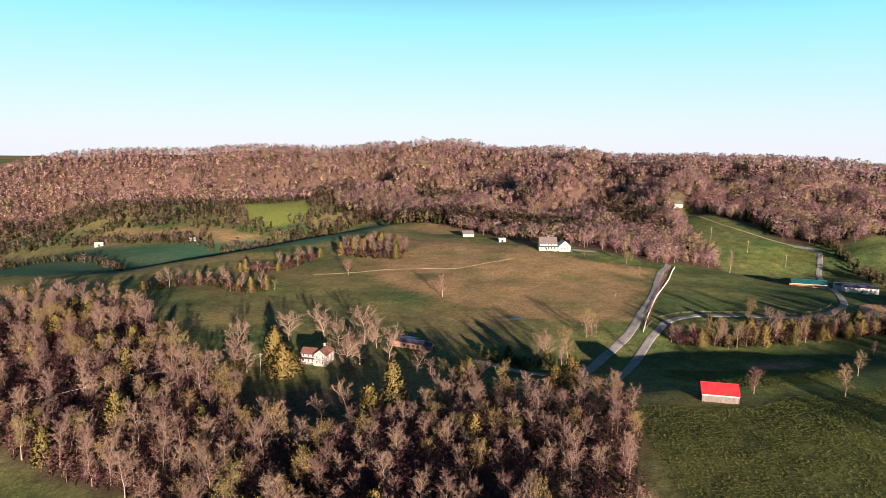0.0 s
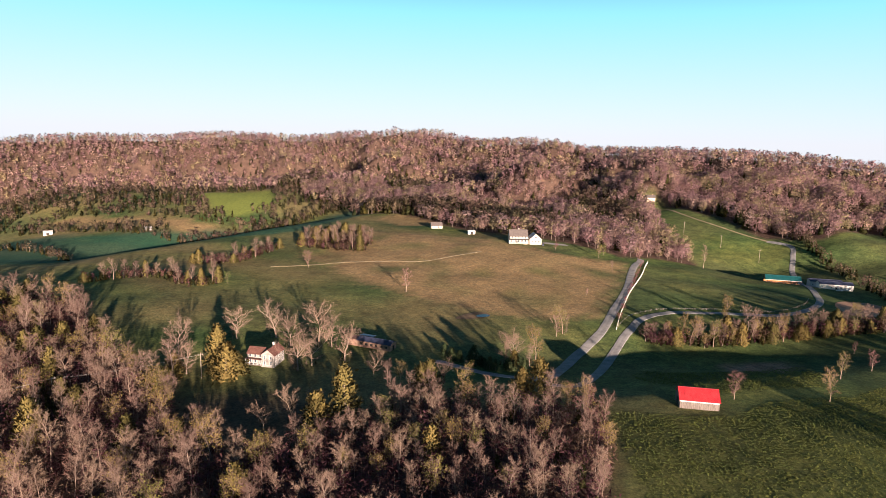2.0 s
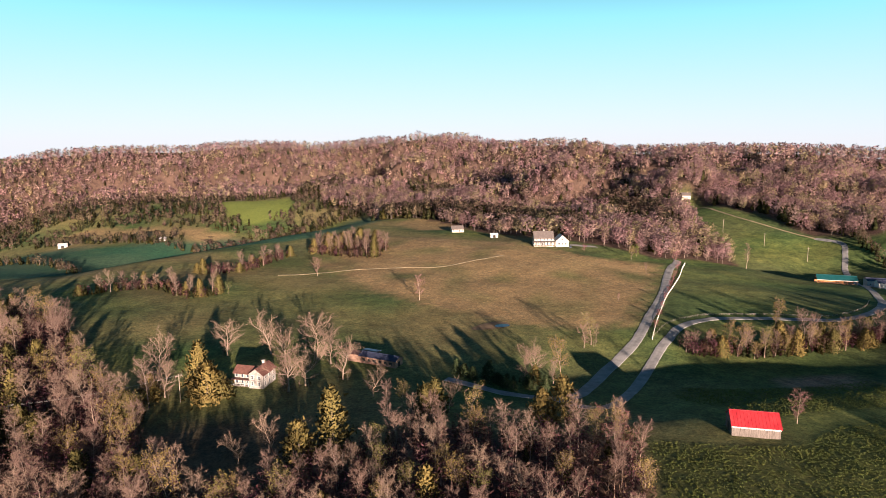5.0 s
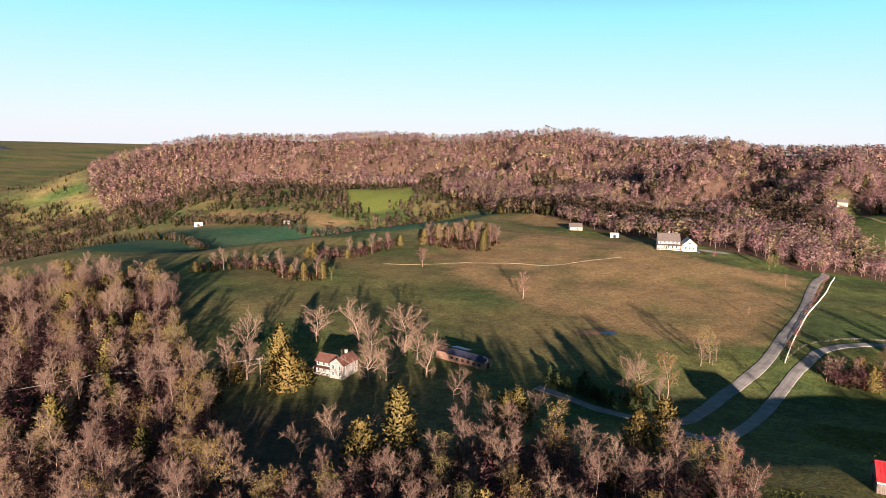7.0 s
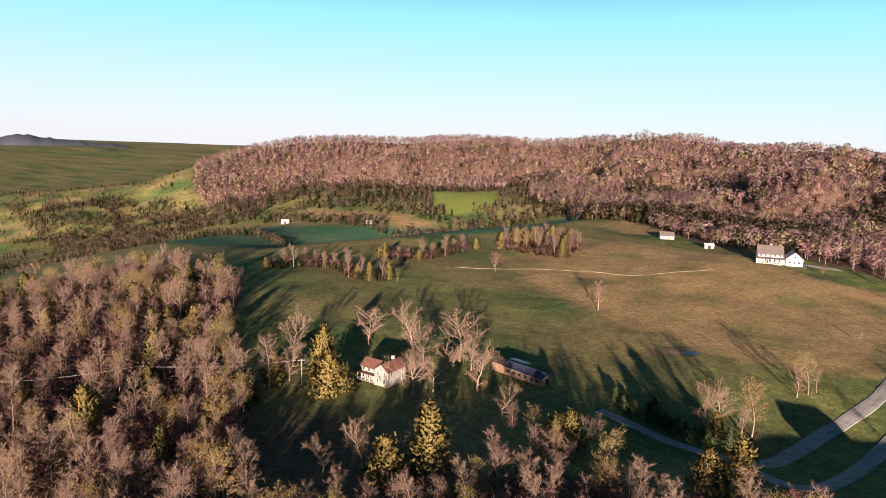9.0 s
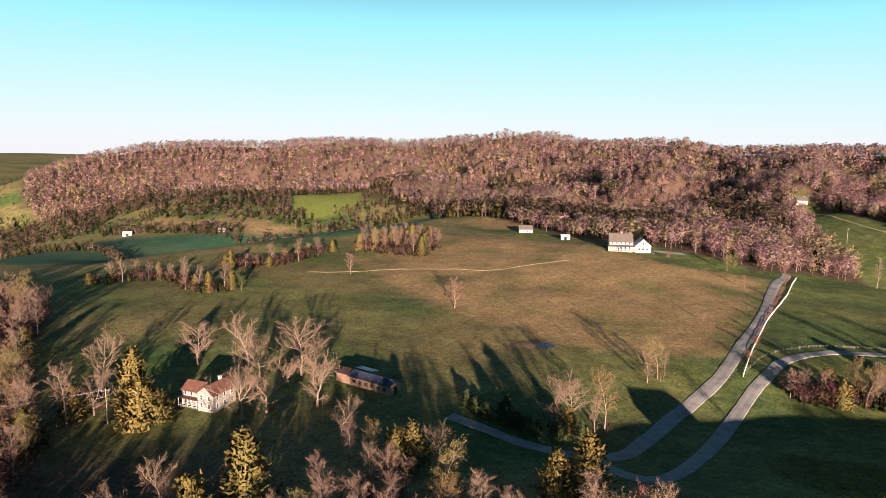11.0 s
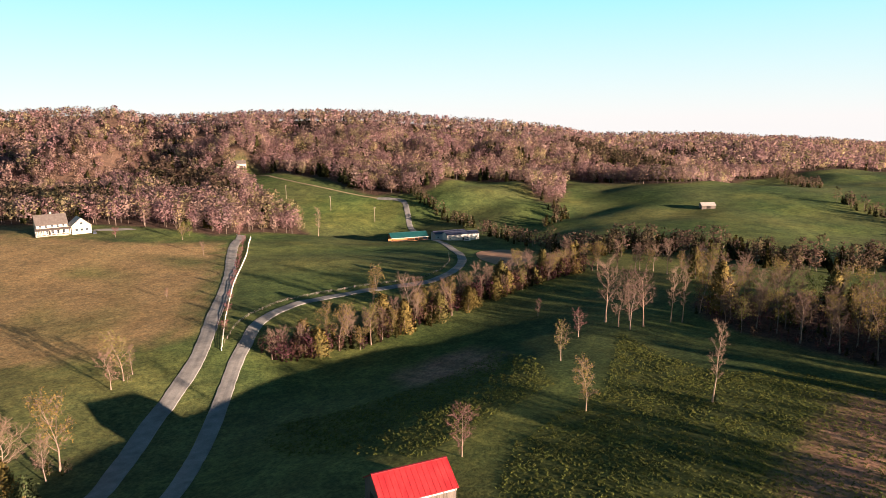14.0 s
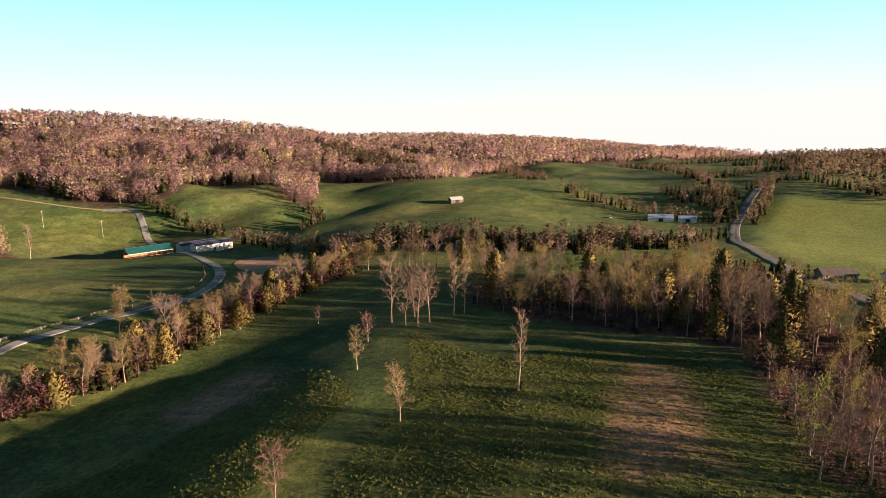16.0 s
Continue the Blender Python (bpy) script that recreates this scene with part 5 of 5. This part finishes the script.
def white_house():
    h = thing("white_house", "large cream two-storey farmhouse with front porch and gabled wing", "house")
    L, W, he, hr = 15.0, 9.5, 6.3, 11.0
    gable_body(h, L, W, he, hr, M["cream_board"])
    roof_slabs(h, L, W, he, hr, M["shingle"], 0.6, 0.5)
    for s in (-1,):
        piece("porch_roof", prism([(-W / 2, 3.9), (-W / 2 - 3.2, 3.1), (-W / 2 - 3.2, 3.25), (-W / 2, 4.05)], -L / 2 - 1.2, L / 2 + 1.2), M["shingle"], h)
        piece("porch_deck", box(0, -W / 2 - 1.5, 0.25, L + 2.0, 3.0, 0.5), M["stone"], h)
        for i in range(8):
            piece("porch_post", box(-L / 2 - 0.8 + i * (L + 1.6) / 7, -W / 2 - 2.8, 1.7, 0.28, 0.28, 2.9), M["white_board"], h)
    for i in range(5):
        opening("window", h, "front", L, W, -5.6 + i * 2.8, 0.9, 1.3, 1.9, M["white_board"], M["glass"])
        opening("window", h, "front", L, W, -5.6 + i * 2.8, 4.2, 1.2, 1.5, M["white_board"], M["glass"])
    opening("door", h, "front", L, W, -1.4, 0.4, 1.1, 2.1, M["white_board"], M["dark_void"])
    for u in (-2.2, 2.2):
        for z in (0.9, 4.2):
            opening("window", h, "left", L, W, u, z, 1.1, 1.6, M["white_board"], M["glass"])
    piece("chimney", box(0.6, 0.9, hr + 0.5, 1.1, 1.0, 1.6), M["stone"], h)
    # gabled garage wing facing the field
    gw, gd, ghe, ghr, gx = 10.0, 11.0, 3.9, 8.2, L / 2 + 6.8
    prof = [(gx - gw / 2, -0.8), (gx + gw / 2, -0.8), (gx + gw / 2, ghe), (gx, ghr), (gx - gw / 2, ghe)]
    v, f = prism(prof, -5.5, gd - 5.5)
    piece("wing_wall", ([(p[1], p[0], p[2]) for p in v], f), M["cream_board"], h)
    for s in (-1, 1):
        sl = (ghr - ghe) / (gw / 2)
        pr = [(gx, ghr + 0.02), (gx, ghr + 0.18), (gx + s * (gw / 2 + 0.5), ghe - sl * 0.5 + 0.16), (gx + s * (gw / 2 + 0.5), ghe - sl * 0.5)]
        v, f = prism(pr, -6.0, gd - 5.0)
        piece("wing_roof", ([(p[1], p[0], p[2]) for p in v], f), M["pale_metal"], h, "pale metal roof")
    piece("link_wall", box(L / 2 + 1.0, 0.5, 1.6, 2.2, 6.0, 4.6), M["cream_board"], h)
    for u in (-2.6, 0, 2.6):
        piece("window", box(gx + u, -5.55, 1.7, 1.5, 0.12, 1.5), M["white_board"], h)
        piece("pane", box(gx + u, -5.62, 1.7, 1.25, 0.08, 1.25), M["glass"], h)
    piece("gable_window", box(gx, -5.56, 5.2, 1.3, 0.12, 1.1), M["glass"], h)
    return seat(h, 91.0, 578.0, 2, 0.2)


def pole_barn():
    b = thing("pole_barn", "long open wooden pole barn with a teal metal roof", "barn")
    L, W, he, hr = 25.0, 10.0, 3.9, 6.2
    roof_slabs(b, L, W, he, hr, M["green_roof"], 0.8, 0.5, ribs=1.2, label="teal metal roof")
    piece("back_wall", box(0, W / 2 - 0.1, 1.6, L, 0.16, 4.4), M["raw_wood"], b)
    for s in (-1, 1):
        prof = [(-W / 2, he), (0, hr), (W / 2, he)]
        piece("gable", prism(prof, s * L / 2 - 0.08, s * L / 2 + 0.08), M["raw_wood"], b)
    for i in range(9):
        piece("post", box(-L / 2 + 0.2 + i * (L - 0.4) / 8, -W / 2, 1.6, 0.26, 0.26, 4.4), M["raw_wood"], b)
    for z in (0.5, 1.1):
        piece("rail", box(0, -W / 2 + 0.16, z, L, 0.08, 0.28), M["raw_wood"], b)
    piece("fascia", box(0, -W / 2 - 0.75, he - 0.45, L + 0.8, 0.1, 0.4), M["pale_metal"], b)
    piece("floor_pad", box(0, 0, -0.1, L, W, 0.3), M["gravel"], b)
    return seat(b, 293, 525, -18, 0.1)


def long_white(x, y, yaw, L, W, he, hr, label):
    b = thing("long_building", label, "building")
    gable_body(b, L, W, he, hr, M["white_board"])
    roof_slabs(b, L, W, he, hr, M["dark_roof"], 0.5, 0.4)
    n = int(L / 5.5)
    for i in range(n):
        opening("window", b, "front", L, W, -L / 2 + 2 + i * (L - 4) / (n - 1), 1.4, 1.0, 0.8, M["white_board"], M["glass"])
    opening("door", b, "front", L, W, 0, 0, 1.2, 2.1, M["old_board"], M["dark_void"])
    opening("door", b, "right", L, W, 0, 0, 2.4, 2.6, M["old_board"], M["pale_metal"])
    return seat(b, x, y, yaw, 0.2)


def small_house(name, label, x, y, yaw, L, W, he, hr, wall, roof, chimney=False, category="house"):
    b = thing(name, label, category)
    gable_body(b, L, W, he, hr, wall)
    roof_slabs(b, L, W, he, hr, roof, 0.5, 0.4)
    n = max(2, int(L / 3))
    for i in range(n):
        opening("window", b, "front", L, W, -L / 2 + 1.4 + i * (L - 2.8) / (n - 1), 0.9, 1.1, 1.3, M["white_board"], M["glass"])
    opening("door", b, "front", L, W, L * 0.12, 0, 1.0, 2.05, M["white_board"], M["dark_void"])
    for sd in ("left", "right"):
        opening("window", b, sd, L, W, 0, 0.9, 1.2, 1.3, M["white_board"], M["glass"])
    if chimney:
        piece("chimney", box(L * 0.2, 0.4, hr + 0.4, 0.8, 0.8, 1.6), M["brick_wall"], b)
    return seat(b, x, y, yaw, 0.15)


def farm_shed(name, label, x, y, yaw, L, W, he, hr, wall, roof):
    b = thing(name, label, "shed")
    gable_body(b, L, W, he, hr, wall)
    roof_slabs(b, L, W, he, hr, roof, 0.4, 0.3)
    opening("door", b, "front", L, W, 0, 0, min(3.0, L * 0.35), min(2.6, he - 0.4), M["old_board"], M["dark_void"])
    return seat(b, x, y, yaw, 0.1)


def car(x, y, yaw, paint, label):
    c = thing("car", label, "car")
    body = prism([(-0.88, 0.35), (0.88, 0.35), (0.92, 0.62), (0.86, 0.92), (-0.86, 0.92), (-0.92, 0.62)], -2.2, 2.2)
    piece("body", body, paint, c, worn=0.06)
    v, f = prism([(-0.82, 0.9), (0.82, 0.9), (0.68, 1.48), (-0.68, 1.48)], -1.3, 1.0)
    piece("cabin", ([(p[0] * (0.82 if p[2] > 1.2 else 1), p[1], p[2]) for p in v], f), M["glass"], c, worn=0.04)
    piece("roof", box(-0.15, 0, 1.49, 1.7, 1.32, 0.06), paint, c)
    for wx in (-1.35, 1.35):
        for wy in (-0.82, 0.82):
            wv, wf = [], []
            limb(wv, wf, [(wx, wy - 0.11, 0.33), (wx, wy + 0.11, 0.33)], [0.33, 0.33], 12)
            o = part("wheel", mesh_of("wheel", np.concatenate(wv), wf, M["rubber"]), c)
            rv, rf = [], []
            limb(rv, rf, [(wx, wy - 0.12, 0.33), (wx, wy + 0.12, 0.33)], [0.2, 0.2], 10)
            part("rim", mesh_of("rim", np.concatenate(rv), rf + [tuple(range(10)), tuple(range(10, 20))], M["pale_metal"]), o)
    return seat(c, x, y, yaw, 0.15)


def patch(name, cx, cy, rx, ry, turn, material, label, category, lift=0.12, level=False, wob=0.12):
    """A flat area with an uneven outline, lying on the ground."""
    rings, n = 5, 48
    v, f = [], []
    c, s = math.cos(radians(turn)), math.sin(radians(turn))
    flat = float(surface_z(cx, cy)) + lift
    for i in range(rings + 1):
        for k in range(n):
            a = 6.2832 * k / n
            r = i / rings * (1 + wob * math.sin(2 * a + cx) + 0.6 * wob * math.sin(3 * a + cy))
            u, w = rx * r * math.cos(a), ry * r * math.sin(a)
            x, y = cx + c * u - s * w, cy + s * u + c * w
            v.append((x, y, flat if level else float(surface_z(x, y)) + lift))
    for i in range(rings):
        for k in range(n):
            f.append((i * n + k, i * n + (k + 1) % n, (i + 1) * n + (k + 1) % n, (i + 1) * n + k))
    return tagged(new(name, mesh_of(name, v, f, material)), label, category, kind="structure")


red_barn()
farmhouse_at(-55.1, 298.9)
long_shed()
white_house()
pole_barn()
long_white(320.5, 502, -15, 23, 8.5, 4.3, 5.6, "long white farm building with a dark roof beside a gravel yard")
long_white(326, 523, -15, 23, 8.5, 4.3, 5.6, "second long white farm building with a dark roof behind the first")
small_house("cottage", "small white cottage with a dark shingle roof on the brow", 24.5, 672, 12, 11, 7, 2.8, 5.6, M["cream_board"], M["shingle"])
farm_shed("garden_shed", "small white garden shed beside the lawn", 56, 632, 8, 6.5, 3.6, 2.6, 3.6, M["white_board"], M["pale_metal"])
small_house("hill_house", "cream house with a brown roof high on the pasture", 303, 862, -10, 10, 8, 4.2, 7.2, M["cream_board"], M["shingle"], True)
farm_shed("hay_barn", "low barn with a pale metal roof on a green slope", 504, 436, -40, 10, 7, 2.6, 4.2, M["old_board"], M["pale_metal"])
farm_shed("trailer_shed", "narrow shed with a pale metal roof among cedars", 358, 347, -60, 7, 3.6, 2.2, 3.0, M["white_board"], M["pale_metal"])
farm_shed("cattle_barn", "long cattle barn with a blue-white metal roof", 534, 285, -72, 17, 8, 2.8, 4.8, M["white_board"], M["blue_tin"])
farm_shed("machine_shed", "long machine shed with a blue-white metal roof", 541, 268, -72, 12, 7, 2.6, 4.2, M["white_board"], M["blue_tin"])
small_house("ranch_house", "long low brick ranch house beside the highway", 356, 174, -62, 13.5, 7.5, 2.5, 4.4, M["brick_wall"], M["shingle"])
small_house("roadside_house", "low pale house beside the highway", 360, 152, -62, 11, 7.5, 2.5, 4.3, M["white_board"], M["shingle"])
farm_shed("field_barn", "small pale barn at the edge of a tan field", -404, 772, 25, 9, 6, 2.8, 4.4, M["pale_metal"], M["pale_metal"])
farm_shed("field_barn", "small pale barn at the edge of a tan field", -290, 762, 15, 7, 5, 2.4, 3.8, M["pale_metal"], M["pale_metal"])
patch("pond", 42.5, 375, 4.2, 2.4, 20, M["pond"], "small farm pond reflecting the sky", "pond", 0.35, True, 0.08)
patch("pond_bank", 37.5, 375, 11.0, 5.2, 25, M["bank_earth"], "bare trampled earth bank round a small pond", "bank", 0.16)
patch("ball_field", 286, 420, 34, 15, 60, M["infield"], "reddish dirt ball field infield", "ball field", 0.2)
patch("yard_1", 309, 512, 11, 9, 40, M["gravel"], "grey gravel farmyard between barn and buildings", "yard", 0.15)
patch("yard_2", 124, 582, 13, 3.0, -12, M["gravel"], "pale gravel turning place beside the house", "yard", 0.15)
car(318, 492, -15, M["car_white"], "white car parked before a long white building")
car(306, 527, 30, M["car_white"], "white car parked in the gravel yard")
car(112, 574, 80, M["car_dark"], "dark car parked beside the white house")
car(366, 178, 30, M["car_white"], "white car parked on the drive of a ranch house")
car(523, 318, 20, M["car_white"], "white car parked beside the cattle barn")


def white_fence(points):
    f = thing("fence", "white board fence running along the gravel drive", "fence")
    line = smooth_line(points, 3.0)
    z = surface_z(line[:, 0], line[:, 1])
    for (x, y), h in zip(line, z):
        piece("post", box(x, y, h + 0.4, 0.18, 0.18, 1.4), M["rail_white"], f)
    for level in (0.32, 0.62, 0.92):
        v, q = [], []
        for (x, y), h in zip(line, z):
            v += [(x - 0.05, y, h + level), (x + 0.05, y, h + level), (x + 0.05, y, h + level + 0.15), (x - 0.05, y, h + level + 0.15)]
        for i in range(len(line) - 1):
            q += [(4 * i + a, 4 * i + (a + 1) % 4, 4 * i + 4 + (a + 1) % 4, 4 * i + 4 + a) for a in range(4)]
        piece("rail", (v, q), M["rail_white"], f)
    return f


white_fence([(196, 556), (170, 493), (141, 430), (124, 390), (111, 357)])


def far_hills(first, last, reach, top, label):
    """A low wooded range at the horizon, between two bearings; distance haze is in its colour."""
    v, f = [], []
    n = 60
    for i in range(n + 1):
        u = i / n
        a = radians(first + (last - first) * u)
        rise = max(0.0, math.sin(3.1416 * u))
        z = -70 + (top + 70) * rise**1.3 + 22 * float(wave(u * 900, 0.0, 260, 91)) * rise + 5 * float(wave(u * 900, 40.0, 40, 92))
        for d, h in ((0, -320), (190, -130 + 0.45 * z), (320, z), (620, -320)):
            v.append((math.sin(a) * (reach + d), math.cos(a) * (reach + d), h))
    for i in range(n):
        f += [(4 * i + k, 4 * i + 4 + k, 4 * i + 5 + k, 4 * i + 1 + k) for k in range(3)]
    return tagged(new("backdrop", mesh_of("backdrop", v, f, M["hazy_wood"], True)), label, "hills", kind="structure")


far_hills(-60, -40, 3800, 24, "wooded hills at the far western horizon, blue-grey haze in their colour")


def utility_pole(x, y, height, yaw, label="weathered wooden utility pole with a crossarm"):
    p = thing("utility_pole", label, "utility pole", "utility poles")
    v, f = [], []
    limb(v, f, [(0, 0, -0.5), (0, 0, height * 0.5), (0, 0, height)], [0.19, 0.16, 0.12], 8)
    part("shaft", mesh_of("shaft", np.concatenate(v), f, M["pole_wood"], True), p)
    piece("crossarm", box(0, 0.12, height - 0.7, 2.2, 0.12, 0.14), M["pole_wood"], p)
    for u in (-0.95, 0, 0.95):
        v, f = [], []
        limb(v, f, [(u, 0.12, height - 0.65), (u, 0.12, height - 0.4)], [0.06, 0.04], 6)
        part("insulator", mesh_of("insulator", np.concatenate(v), f, M["pale_metal"]), p)
    return seat(p, x, y, yaw)


def power_line(ends, label):
    """Wires that sag from pole top to pole top."""
    p = thing("power_line", label, "power line")
    for u in (-0.95, 0.95):
        v, f = [], []
        pts = []
        for (ax, ay, ah), (bx, by, bh) in zip(ends, ends[1:]):
            za, zb = float(surface_z(ax, ay)) + ah - 0.35, float(surface_z(bx, by)) + bh - 0.35
            for k in range(12):
                q = k / 12
                pts.append((ax + (bx - ax) * q + 0.5 * u, ay + (by - ay) * q + 0.7 * u, za + (zb - za) * q - 5.0 * q * (1 - q)))
        pts.append((bx + 0.5 * u, by + 0.7 * u, zb))
        limb(v, f, pts, [0.014] * len(pts), 4)
        part("wire", mesh_of("wire", np.concatenate(v), f, M["pale_metal"]), p)
    return p


def field_fence(line, label):
    """Weathered posts with wire along a field's edge."""
    f = thing("field_fence", label, "fence")
    z = surface_z(line[:, 0], line[:, 1])
    for (x, y), h in zip(line, z):
        piece("post", box(x, y, h + 0.4, 0.12, 0.12, 1.3), M["pole_wood"], f)
    for level in (0.4, 0.7, 0.98):
        v, q = [], []
        limb(v, q, [(x, y - 0.08, h + level) for (x, y), h in zip(line, z)], [0.015] * len(line), 3)
        part("wire", mesh_of("wire", np.concatenate(v), q, M["pale_metal"]), f)
    return f


field_fence(DITCH, "weathered post and wire fence beside the gravel lane")
utility_pole(-80.6, 283.6, 10.5, 40)
utility_pole(-128, 262, 10.5, 40)
utility_pole(-182, 236, 10.5, 40)
power_line([(-80.6, 283.6, 10.5), (-128, 262, 10.5), (-182, 236, 10.5)], "two thin wires sagging between wooden utility poles")
for px, py in ((283, 700), (300, 650), (318, 610)):
    utility_pole(px, py, 12, -20)
